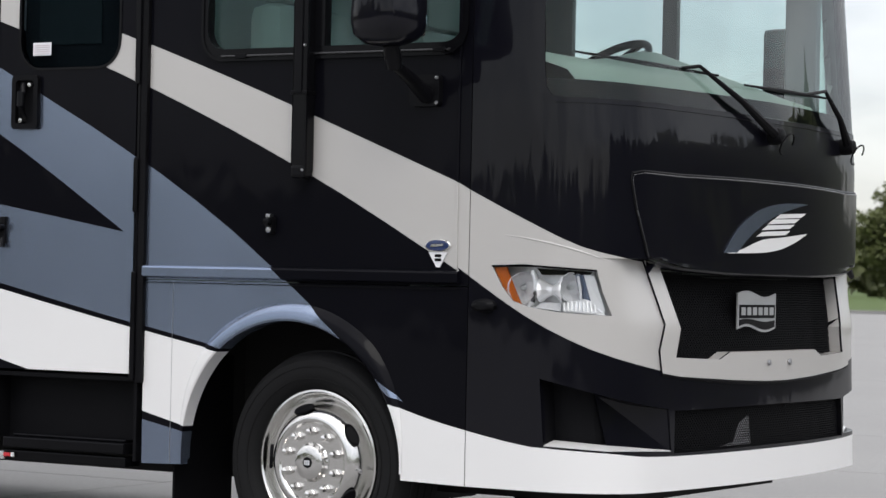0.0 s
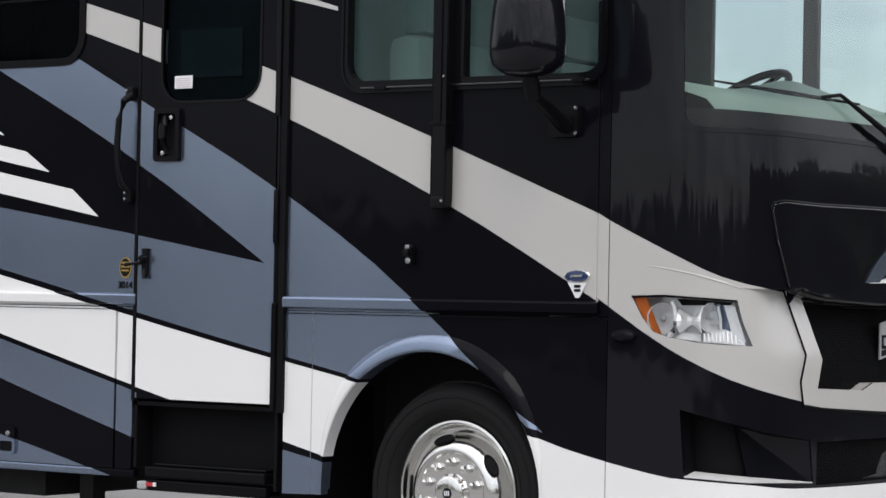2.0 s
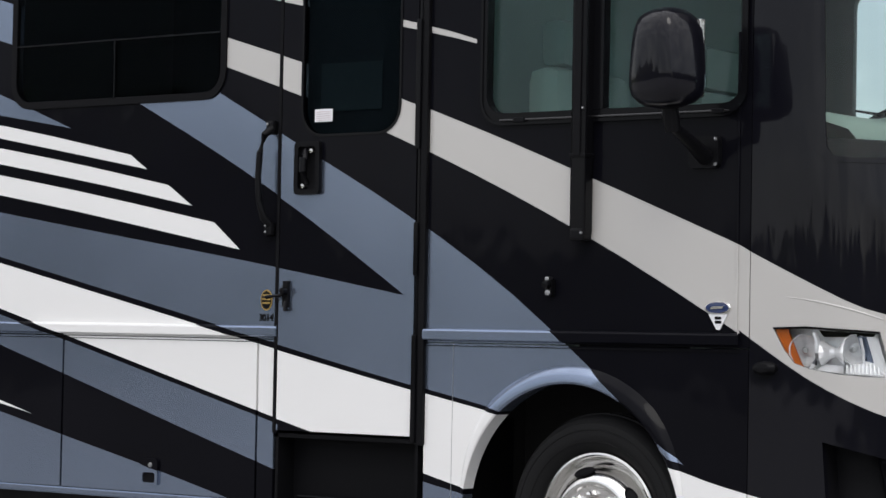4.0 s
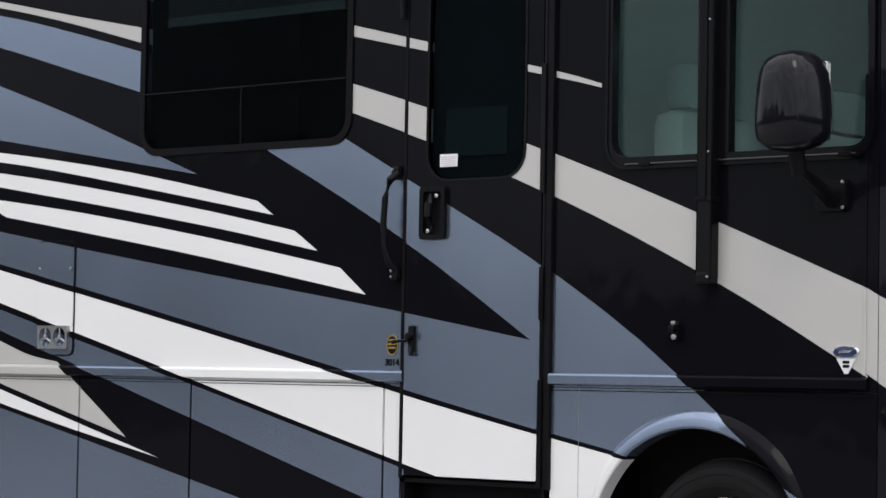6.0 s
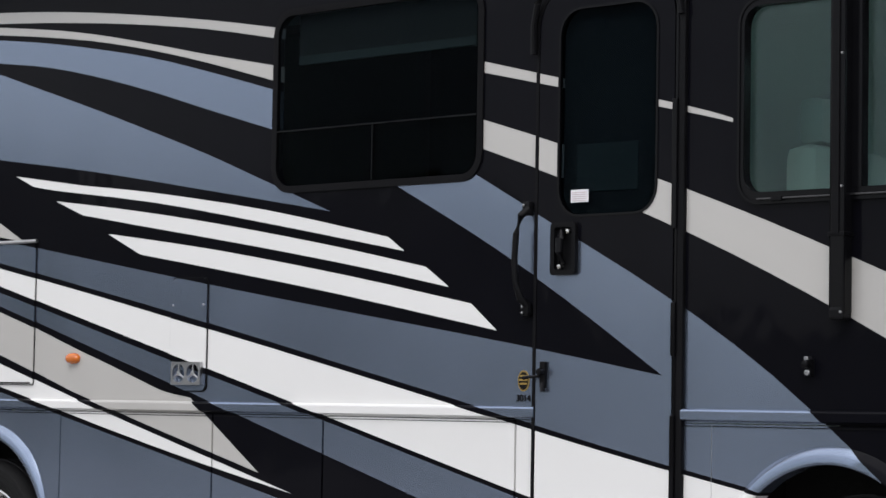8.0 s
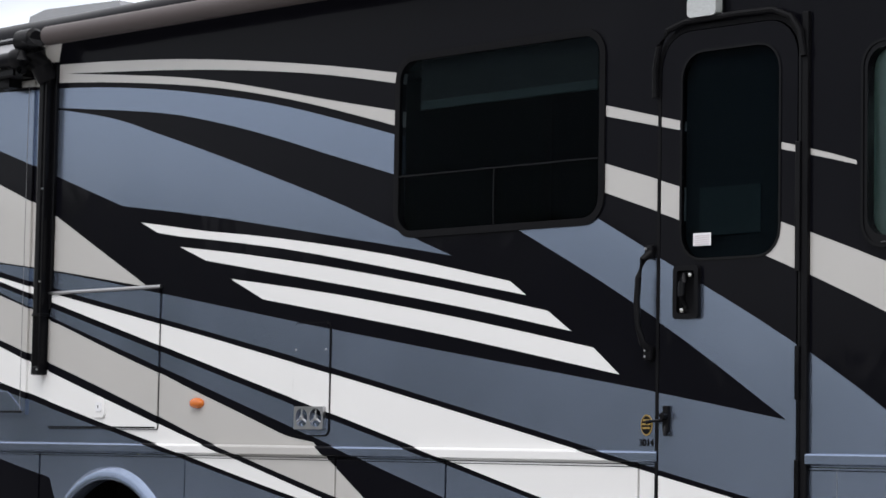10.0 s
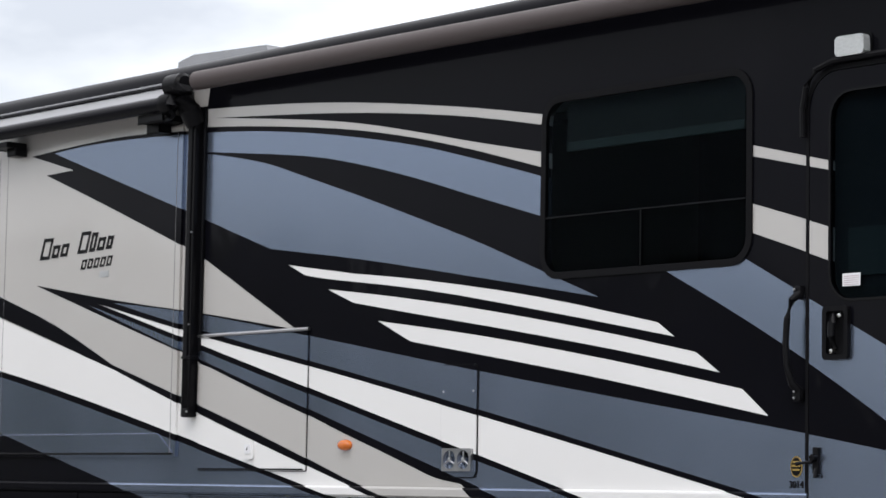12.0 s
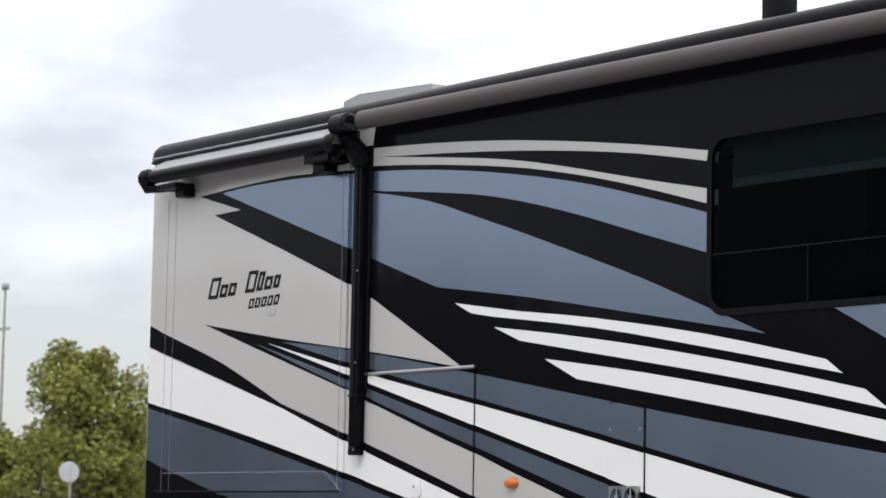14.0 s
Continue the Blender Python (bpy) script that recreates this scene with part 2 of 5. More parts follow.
stripe("taupe", [(-8.60, 3.600)], [(-5.75, 3.600)], [(-5.86, 3.075), (-6.16, 3.090), (-6.61, 3.109), (-7.08, 3.103), (-7.60, 3.081)], [(-7.60, 3.081), (-7.14, 2.961)], [(-7.43, 2.954), (-6.71, 2.701), (-6.01, 2.445), (-5.80, 2.355), (-5.49, 2.200), (-5.01, 1.961)], [(-5.84, 1.809), (-5.46, 1.689), (-5.16, 1.595), (-4.87, 1.509), (-4.59, 1.418), (-4.32, 1.336), (-4.06, 1.254), (-3.88, 1.200), (-3.69, 1.172)], [(-3.69, 1.172), (-3.20, 0.832)], [(-3.20, 0.832), (-4.01, 1.043)], [(-4.58, 1.196), (-4.86, 1.286), (-5.15, 1.376), (-5.45, 1.466), (-5.76, 1.556), (-6.67, 1.815)], [(-6.67, 1.815), (-7.92, 2.069)], [(-8.60, 1.600)])  # rear panel
stripe("black", [(-7.51, 2.306), (-6.68, 2.182), (-5.84, 2.074), (-5.01, 1.955)], [(-4.94, 1.938), (-4.79, 1.803)], [(-4.80, 1.535)], [(-5.83, 1.800)], [(-6.00, 1.864), (-6.68, 2.062), (-7.51, 2.306)])  # fan
stripe("black", [(-8.34, 2.392), (-8.19, 2.342), (-7.89, 2.251), (-7.28, 2.061), (-6.67, 1.815)], [(-6.66, 1.789), (-7.92, 2.138), (-8.34, 2.240)])  # rear dark swoosh
stripe("white", [(-8.33, 2.237), (-7.92, 2.131), (-6.66, 1.789)], [(-6.66, 1.789), (-6.14, 1.624), (-5.61, 1.465), (-5.08, 1.312), (-4.56, 1.164), (-4.03, 1.021), (-3.50, 0.881), (-2.98, 0.745)], [(-2.98, 0.745), (-3.57, 0.860), (-4.16, 0.986), (-4.75, 1.121), (-5.35, 1.259), (-5.94, 1.398), (-6.53, 1.534), (-7.13, 1.663), (-7.72, 1.781), (-8.31, 1.885)])  # rear white
stripe("slate", [(-8.31, 1.854), (-7.76, 1.752), (-7.20, 1.640), (-6.65, 1.521), (-6.09, 1.398), (-5.54, 1.273), (-4.98, 1.148), (-4.43, 1.024), (-3.87, 0.900), (-3.32, 0.778), (-2.77, 0.655), (-2.21, 0.530), (-1.66, 0.399)], [(-2.00, 0.300)], [(-5.50, 0.300)], [(-5.81, 0.967), (-6.31, 1.068), (-6.80, 1.182), (-7.30, 1.302), (-7.80, 1.425), (-8.29, 1.543)])  # rear lower slate
stripe("slate", [(-2.39, 2.128), (-1.89, 2.140)], [(-1.89, 2.140), (-1.37, 1.874), (-0.85, 1.604), (-0.33, 1.285), (0.18, 0.895)], [(0.05, 0.751), (-0.40, 0.843)], [(-0.39, 0.843), (-0.96, 0.957), (-1.53, 1.079), (-2.10, 1.205), (-2.68, 1.331), (-3.25, 1.455), (-3.82, 1.575), (-4.39, 1.691), (-4.96, 1.805), (-5.54, 1.920), (-6.11, 2.038), (-6.68, 2.166)], [(-6.68, 2.166), (-6.10, 2.101), (-5.52, 2.018), (-4.94, 1.926), (-4.35, 1.830), (-3.77, 1.736), (-3.19, 1.645), (-2.61, 1.557), (-2.03, 1.471), (-1.45, 1.382), (-0.86, 1.284)], [(-0.86, 1.286), (-1.37, 1.599), (-1.88, 1.877), (-2.39, 2.128)])  # front slate
stripe("slate", [(0.30, 0.770), (0.39, 0.714), (0.45, 0.667)], [(0.39, 0.687)])  # arch tip
stripe("white", [(-6.83, 2.166), (-6.24, 2.037), (-5.66, 1.916), (-5.07, 1.799), (-4.48, 1.682), (-3.90, 1.562), (-3.31, 1.440), (-2.72, 1.314), (-2.13, 1.186), (-1.55, 1.060), (-0.96, 0.937), (-0.38, 0.824)], [(-0.29, 0.781), (-0.53, 0.526)], [(-0.53, 0.526), (-1.10, 0.666), (-1.68, 0.812), (-2.25, 0.961), (-2.82, 1.111), (-3.39, 1.262), (-3.97, 1.413), (-4.54, 1.563), (-5.11, 1.713), (-5.68, 1.863), (-6.25, 2.014), (-6.83, 2.166)])  # long white
stripe("slate", [(-6.95, 2.168), (-6.40, 2.026), (-5.86, 1.881), (-5.32, 1.736), (-4.77, 1.593), (-4.23, 1.450), (-3.69, 1.310), (-3.14, 1.170), (-2.60, 1.031), (-2.06, 0.890), (-1.51, 0.747)], [(-1.51, 0.554), (-2.05, 0.711), (-2.59, 0.872), (-3.14, 1.033), (-3.68, 1.193), (-4.23, 1.353), (-4.77, 1.512), (-5.32, 1.671), (-5.86, 1.832), (-6.40, 1.996), (-6.95, 2.168)])  # lower slate
stripe("slate", [(-0.84, 0.569), (-0.80, 0.557), (-0.53, 0.504), (-0.48, 0.490)], [(-0.30, 0.200)], [(-1.20, 0.200)])  # fender slate
stripe("slate", [(-5.94, 3.065), (-5.45, 3.028), (-4.96, 2.973), (-4.50, 2.903), (-4.05, 2.820), (-3.63, 2.720), (-3.12, 2.586)], [(-3.11, 2.397), (-3.63, 2.540), (-4.05, 2.658), (-4.49, 2.765), (-4.96, 2.852), (-5.78, 2.945)], [(-5.94, 2.962)])  # upper swoosh
stripe("slate", [(-5.94, 2.956), (-5.65, 2.912), (-5.29, 2.842), (-4.95, 2.743), (-4.49, 2.605), (-4.04, 2.463), (-3.62, 2.326), (-3.29, 2.207), (-2.77, 2.017)], [(-2.77, 2.017), (-3.62, 2.153), (-4.47, 2.285), (-5.23, 2.384)], [(-5.23, 2.384), (-5.92, 2.611)])  # broad slate
stripe("slate", [(-7.35, 3.078), (-7.02, 3.091), (-6.55, 3.087), (-5.83, 3.057)], [(-5.81, 2.580), (-7.35, 3.078)])  # rear slate
stripe("taupe", [(-5.98, 3.193), (-5.46, 3.165), (-4.87, 3.120), (-4.32, 3.060), (-3.64, 2.966), (-3.09, 2.873)], [(-3.09, 2.823), (-3.64, 2.922), (-4.23, 3.000), (-4.87, 3.064), (-5.76, 3.131)], [(-5.76, 3.131), (-4.96, 3.041), (-4.50, 2.975), (-4.06, 2.890), (-3.64, 2.802), (-3.08, 2.693)], [(-3.08, 2.617), (-3.63, 2.761), (-4.06, 2.859), (-4.50, 2.940), (-4.96, 3.002), (-5.45, 3.055), (-5.97, 3.099)])  # top pin
stripe("white", [(-4.53, 2.217), (-3.97, 2.154), (-3.18, 2.038), (-2.40, 1.888)], [(-2.30, 1.823), (-3.17, 1.976), (-3.97, 2.107), (-4.75, 2.202)], [(-4.93, 2.230), (-5.07, 2.290)])  # slim
stripe("white", [(-4.74, 2.148), (-4.23, 2.088), (-3.71, 2.017), (-3.20, 1.937), (-2.68, 1.848), (-2.17, 1.751)], [(-2.03, 1.660), (-2.53, 1.753), (-3.03, 1.837), (-3.53, 1.916), (-4.03, 1.992), (-4.53, 2.070)])  # slim
stripe("white", [(-4.33, 1.970), (-3.56, 1.870), (-2.69, 1.731), (-1.90, 1.587)], [(-1.75, 1.471), (-2.69, 1.640), (-3.36, 1.749), (-4.08, 1.861)])  # slim
stripe("taupe", [(-1.93, 2.639), (-0.82, 2.370), (-0.53, 2.289)], [(-0.53, 2.273), (-0.82, 2.343), (-1.93, 2.590)])  # pin
stripe("taupe", [(-1.92, 2.391), (-1.40, 2.237), (-0.88, 2.066), (-0.36, 1.880), (0.15, 1.682), (0.67, 1.476)], [(0.72, 1.449), (0.95, 1.343), (1.18, 1.249), (1.41, 1.202)], [(1.56, 1.195)], [(1.56, 0.806)], [(1.50, 0.810), (1.22, 0.885), (0.95, 1.000), (0.67, 1.168)], [(0.68, 1.150), (0.16, 1.434), (-0.36, 1.684), (-0.88, 1.904), (-1.40, 2.097), (-1.92, 2.269)])  # front band
stripe("white", [(0.32, 0.676), (0.42, 0.649), (0.56, 0.610), (0.73, 0.573), (0.90, 0.542), (1.05, 0.522)], [(1.20, 0.200)], [(0.10, 0.200)])  # front skirt


def inside(poly, u, z):
    hit = False
    for (x0, z0), (x1, z1) in zip(poly, poly[1:] + poly[:1]):
        if (z0 > z) != (z1 > z) and u < (x1 - x0) * (z - z0) / (z1 - z0) + x0:
            hit = not hit
    return hit


def cut(bm, poly, k=0.0):
    """Cut bm along an outline in (x + k y, z); gives the faces within it."""
    lo, hi = [min(p[i] for p in poly) for i in (0, 1)], [max(p[i] for p in poly) for i in (0, 1)]
    for a, b in zip(poly, poly[1:] + poly[:1]):
        if abs(a[0] - b[0]) + abs(a[1] - b[1]) < 1e-4:
            continue
        u0, u1, z0, z1 = min(a[0], b[0]), max(a[0], b[0]), min(a[1], b[1]), max(a[1], b[1])
        chosen = set()
        for f in bm.faces:
            us, zs = [v.co.x + k * v.co.y for v in f.verts], [v.co.z for v in f.verts]
            if min(us) <= u1 and max(us) >= u0 and min(zs) <= z1 and max(zs) >= z0:
                chosen.add(f)
        if not chosen:
            continue
        geom = list(chosen) + list({e for f in chosen for e in f.edges}) + list({v for f in chosen for v in f.verts})
        nu, nz = b[1] - a[1], a[0] - b[0]
        bmesh.ops.bisect_plane(bm, geom=geom, dist=1e-5, plane_co=(a[0], 0, a[1]), plane_no=(nu, k * nu, nz))
    found = []
    for f in bm.faces:
        c = f.calc_center_median()
        u = c.x + k * c.y
        if lo[0] <= u <= hi[0] and lo[1] <= c.z <= hi[1] and inside(poly, u, c.z):
            found.append(f)
    return found


def painted(bm, k=0.0, base=0):
    """Lay the livery over a body panel: its edges are cut into the mesh and the faces take the paints."""
    for f in bm.faces:
        f.material_index = base
    xs, zs = [v.co.x + k * v.co.y for v in bm.verts], [v.co.z for v in bm.verts]
    lo, hi = (min(xs), min(zs)), (max(xs), max(zs))
    for colour, poly in LIVERY:
        if max(p[0] for p in poly) < lo[0] or min(p[0] for p in poly) > hi[0] or max(p[1] for p in poly) < lo[1] or min(p[1] for p in poly) > hi[1]:
            continue
        for f in cut(bm, poly, k):
            f.material_index = colour
    return bm


# ---- ground and surroundings ----
XR, XS, XF, YF, YC = -8.15, 0.72, 1.40, 2.42, 1.21
ZT, ZBELT = 3.36, 1.10


def concrete():
    m = material("weathered_concrete", (0.250, 0.247, 0.243), 0.85, 0, 0, 0.16, 0.35, 0.35, 38, 0.3, 0.14)
    return m


CONCRETE = concrete()
GRASS = material("mown_grass", (0.075, 0.115, 0.028), 0.9, 0, 0, 0.35, 0.25, 0.5, 9, 0.2, 0.3)
DIRT = material("dead_leaf_verge", (0.10, 0.062, 0.04), 0.9, 0, 0, 0.4, 1.2, 0.5, 12, 0.2, 0.3)
BARK = material("bark", (0.09, 0.075, 0.06), 0.9, 0, 0, 0.3, 6, 0.6, 30, 0.2, 0.3)
JOINT = material("joint_filler", (0.05, 0.05, 0.048), 0.9, 0, 0, 0.3, 5)


def leaf_material(name, c):
    m = material(name, c, 0.6, 0, 0, 0.45, 0.9, 0, 20, 0.3, 0.3)
    return m


LEAF_YELLOW = leaf_material("spring_foliage", (0.235, 0.245, 0.054))
LEAF_GREEN = leaf_material("deep_foliage", (0.10, 0.115, 0.04))


def disc(r0, r1, z, n=96, bm=None):
    bm = bm or bmesh.new()
    rings = [[bm.verts.new((r * math.cos(math.tau * k / n), r * math.sin(math.tau * k / n), z)) for k in range(n)] for r in (r0, r1)]
    for k in range(n):
        j = (k + 1) % n
        bm.faces.new((rings[0][k], rings[1][k], rings[1][j], rings[0][j]))
    return bm


gbm = bmesh.new()
bmesh.ops.create_grid(gbm, x_segments=40, y_segments=40, size=2500)
ground = tagged(part("ground", gbm, GRASS), "mown green grass reaching the horizon", "ground", kind="structure")
ground.location.z = -0.10

# concrete lot: slabs with open joints, pieces of their own near the coach, one sheet beyond
lot = part("pavement", boxes(((-95, -80, -0.30), (95, 98, -0.012))), CONCRETE)
tagged(lot, "light grey weathered concrete parking lot", "pavement", kind="structure")
kerb = part("kerb", boxes(((-95, 98, -0.3), (95, 98.3, 0.14)), ((-95.3, -80, -0.3), (-95, 98.3, 0.14)), bevel=0.02), CONCRETE)
tagged(kerb, "low concrete kerb round the parking lot", "kerb", kind="structure")
verge = part("verge", boxes(((-95, 98.3, -0.3), (95, 101.5, 0.10))), DIRT)
tagged(verge, "strip of brown dead leaves behind the kerb", "verge", kind="structure")


def tree(label, x, y, h, w, leaf, seed, leaves=5200, size=0.16):
    """A broadleaf tree: tapered trunk, forked limbs, and a crown of many small leaf clusters in uneven lobes."""
    rnd = random.Random(seed)
    top = empty("tree")
    tagged(top, label, "tree", "trees beyond the lot")
    bm = bmesh.new()
    tube(bm, [(0, 0, -0.12), (0.05, 0, h * 0.2), (0, 0.05, h * 0.5), (0.05, 0, h * 0.9)], [h * 0.028, h * 0.022, h * 0.014, h * 0.004], 9)
    lobes = []
    for i in range(72):
        a, z = rnd.uniform(0, math.tau), h * rnd.uniform(0.10, 0.93)
        reach = w * 0.5 * math.sin(math.pi * min(0.97, max(0.1, (z / h + 0.10) / 1.12))) ** 0.7 * rnd.uniform(0.25, 0.82)
        e = Vector((reach * math.cos(a), reach * math.sin(a), z))
        s = Vector((0, 0, z * 0.62))
        tube(bm, [s, s.lerp(e, 0.5) + Vector((0, 0, 0.02 * h)), e], [h * 0.008, h * 0.005, h * 0.002], 5)
        lobes.append((e, w * rnd.uniform(0.09, 0.18)))
    part("trunk", bm, BARK, top, smooth=True)
    vs, fs = [], []
    for _ in range(leaves):
        c, r = lobes[rnd.randrange(len(lobes))]
        d = Vector((rnd.gauss(0, 1), rnd.gauss(0, 1), rnd.gauss(0, 1))).normalized() * r * rnd.random() ** 0.4
        p = c + Vector((d.x, d.y, d.z * 0.85))
        u = Vector((rnd.gauss(0, 1), rnd.gauss(0, 1), rnd.gauss(0, 0.6))).normalized()
        v = u.cross(Vector((rnd.gauss(0, 1), rnd.gauss(0, 1), rnd.gauss(0, 1)))).normalized()
        s = size * rnd.uniform(0.6, 1.4)
        i = len(vs)
        vs += [p - u * s, p + v * s * 0.55, p + u * s, p - v * s * 0.55 + u * 0.1 * s]
        fs += [(i, i + 1, i + 2), (i, i + 2, i + 3)]
    me = bpy.data.meshes.new("crown")
    me.from_pydata([tuple(v) for v in vs], [], fs)
    me.materials.append(leaf)
    crown = new("crown", me)
    crown.parent = top
    top.location = (x, y, 0)
    return top


def away(yaw, dist):
    """A place on the ground at a bearing (degrees left of +y) and distance from the camera's stand."""
    a = radians(yaw)
    return EYE[0] - math.sin(a) * dist, EYE[1] + math.cos(a) * dist


tree("rounded yellow-green spring tree beside the lot", *away(60.93, 84), 7.11, 5.6, LEAF_YELLOW, 7, 30000, 0.085)
tree("low yellow-green spring tree at the lot edge", *away(63.2, 100), 5.0, 5.0, LEAF_YELLOW, 21, 12000, 0.11)
tree("low olive-green tree at the lot edge", *away(59.0, 96), 5.6, 5.0, LEAF_YELLOW, 8, 4000, 0.17)
tree("dense olive-green tree behind the grass strip", *away(18.3, 300), 13.5, 15.5, LEAF_GREEN, 11, 22000, 0.36)
tree("dense olive-green tree behind the grass strip", *away(20.6, 300), 13.0, 15.8, LEAF_GREEN, 12, 22000, 0.36)
tree("dense olive-green tree behind the grass strip", *away(15.0, 300), 11.5, 13.5, LEAF_YELLOW, 13, 18000, 0.36)


def woods():
    """A belt of scrub and trees round the whole lot, mostly added unseen, as leaf clusters in lumpy crowns."""
    rnd = random.Random(5)
    vs, fs = [], []
    for k in range(720):
        if k < 420:
            a, d = math.tau * k / 420 + rnd.uniform(-0.006, 0.006), rnd.uniform(330, 370)
            h, w = rnd.uniform(8, 15), rnd.uniform(3.6, 6.5)
        else:
            # added nearer stand, out of view, heights set by what the paint mirrors
            a, d = radians(195 + 243 * (k - 420) / 300) + rnd.uniform(-0.01, 0.01), rnd.uniform(46, 58)
            low = radians(226) < a < radians(332)
            h, w = (rnd.uniform(1.3, 3.2) if low else rnd.uniform(4.0, 6.5) if a < radians(226) else rnd.uniform(5.0, 8.0)), rnd.uniform(1.8, 3.0)
        cx, cy = d * math.cos(a), d * math.sin(a)
        leaf = 1.7 if k < 420 else 1.5
        for _ in range(95 if k < 420 else 190):
            q = Vector((rnd.gauss(0, 1), rnd.gauss(0, 1), rnd.gauss(0, 1))).normalized() * rnd.random() ** 0.35
            p = Vector((cx + q.x * w, cy + q.y * w, h * 0.5 + q.z * h * 0.52))
            u = Vector((rnd.gauss(0, 1), rnd.gauss(0, 1), rnd.gauss(0, 1))).normalized() * leaf
            v = u.cross(Vector((rnd.gauss(0, 1), rnd.gauss(0, 1), rnd.gauss(0, 1)))).normalized() * leaf * 0.75
            i = len(vs)
            vs += [tuple(p - u), tuple(p + v), tuple(p + u), tuple(p - v)]
            fs.append((i, i + 1, i + 2, i + 3))
    me = bpy.data.meshes.new("far_woods")
    me.from_pydata(vs, [], fs)
    me.materials.append(LEAF_GREEN)
    tagged(new("far_woods", me), "dull green woods round the lot, near stand added unseen", "woods", kind="stuff")


woods()


def road_sign():
    x, y = away(61.26, 70)
    top = empty("road_sign")
    tagged(top, "round pale grey sign back on a steel post", "sign")
    top.location = (x, y, 0)
    a = radians(61.26)
    m = Matrix.Translation((0, 0, 2.47)) @ Matrix.Rotation(a, 4, "Z")
    part("sign_plate", lathe(bmesh.new(), [(0, -0.012), (0.272, -0.012), (0.28, 0), (0.272, 0.01), (0, 0.01)], 32, m), ALU, top, "pale grey round plate")
    part("post", boxes(((-0.03, 0.015, -0.05), (0.03, 0.07, 2.59)), bevel=0.006), STEEL, top, "galvanised post")


road_sign()


def utility_pole():
    x, y = away(62.8, 150)
    top = empty("utility_pole")
    tagged(top, "weathered grey utility pole with a crossarm", "utility pole")
    top.location = (x, y, 0)
    part("pole", tube(bmesh.new(), [(0, 0, -0.12), (0, 0, 7.0), (0, 0, POLE_H)], [0.11, 0.085, 0.06], 10), WEATHERED, top, smooth=True)
    part("crossarm", boxes(((-0.7, -0.05, POLE_H - 2.55), (0.7, 0.05, POLE_H - 2.40)), bevel=0.01), WEATHERED, top)
    part("pole_cap", lathe(bmesh.new(), [(0, -0.2), (0.2, -0.18), (0.24, 0.0), (0.2, 0.2), (0, 0.24)], 12, Matrix.Translation((0, 0, POLE_H)) @ Matrix.Rotation(radians(90), 4, "X")), STEEL, top, smooth=True)


POLE_H = 14.7
WEATHERED = material("weathered_grey_wood", (0.30, 0.29, 0.28), 0.9, 0, 0, 0.2, 3, 0.3, 40)
utility_pole()
# ---- the motorhome ----
coach = empty("motorhome")
tagged(coach, "black, slate, taupe and white striped motorhome on concrete", "motorhome")


def arch(cx, cz, a, b, n=28, lo=-4):
    return [(cx + a * math.cos(radians(t)), cz + b * math.sin(radians(t))) for t in [lo + (180 - 2 * lo) * i / n for i in range(n + 1)]]


DOOR = (-1.53, 0.712, -0.785, 2.895)
DX0, DZ0, DX1, DZ1 = DOOR
WIN = (-3.135, 2.13, -1.865, 2.94)
CAB = (-0.480, 1.962, 0.685, 2.73)


def body_panel(name, loops, y0=0.0, y1=0.045, label="", base=0):
    return part(name, painted(slab(loops, y0, y1), 0.0, base), PAINTS, coach, label)


outer = [(XR, ZBELT), (DX0, ZBELT), (DX0, DZ1 - 0.16)]
outer += [(DX0 + 0.16 - 0.16 * math.cos(a), DZ1 - 0.16 + 0.16 * math.sin(a)) for a in [radians(15 * i) for i in range(1, 6)]] + [(DX0 + 0.16, DZ1), (DX1 - 0.16, DZ1)]
outer += [(DX1 - 0.16 + 0.16 * math.sin(a), DZ1 - 0.16 + 0.16 * math.cos(a)) for a in [radians(15 * i) for i in range(1, 6)]] + [(DX1, DZ1 - 0.16), (DX1, ZBELT), (XS - 0.004, ZBELT), (XS - 0.004, ZT), (XR, ZT)]
body_panel("side_wall", [outer, rrect(*WIN, 0.10), rrect(*CAB, 0.09)])
body_panel("front_fender", [[(DX1 + 0.024, ZBELT - 0.004), (XS - 0.004, ZBELT - 0.004), (XS - 0.004, 0.372), (0.445, 0.378)] + arch(-0.060, 0.42, 0.505, 0.537) + [(-0.555, 0.382), (-0.755, 0.376)]])

SEAMS = (XR, -7.0, -5.90, -4.655, -3.522, -2.782, -1.634, -1.535)
REAR_ARCH = arch(-5.27, 0.42, 0.52, 0.55)
for x0, x1 in zip(SEAMS, SEAMS[1:]):
    a, b, z0, z1 = x0 + 0.006, x1 - 0.006, 0.43, ZBELT - 0.004
    if x0 < -5.5 < x1 or (x0 < -5.0 < x1):
        loop = [(a, z1), (b, z1), (b, z0)] + [p for p in REAR_ARCH if a < p[0] < b] + [(a, z0)]
        body_panel("rear_fender", [loop])
    else:
        body_panel("baggage_door", [[(a, z1), (b, z1), (b, z0), (a, z0)]], -0.004, 0.03)

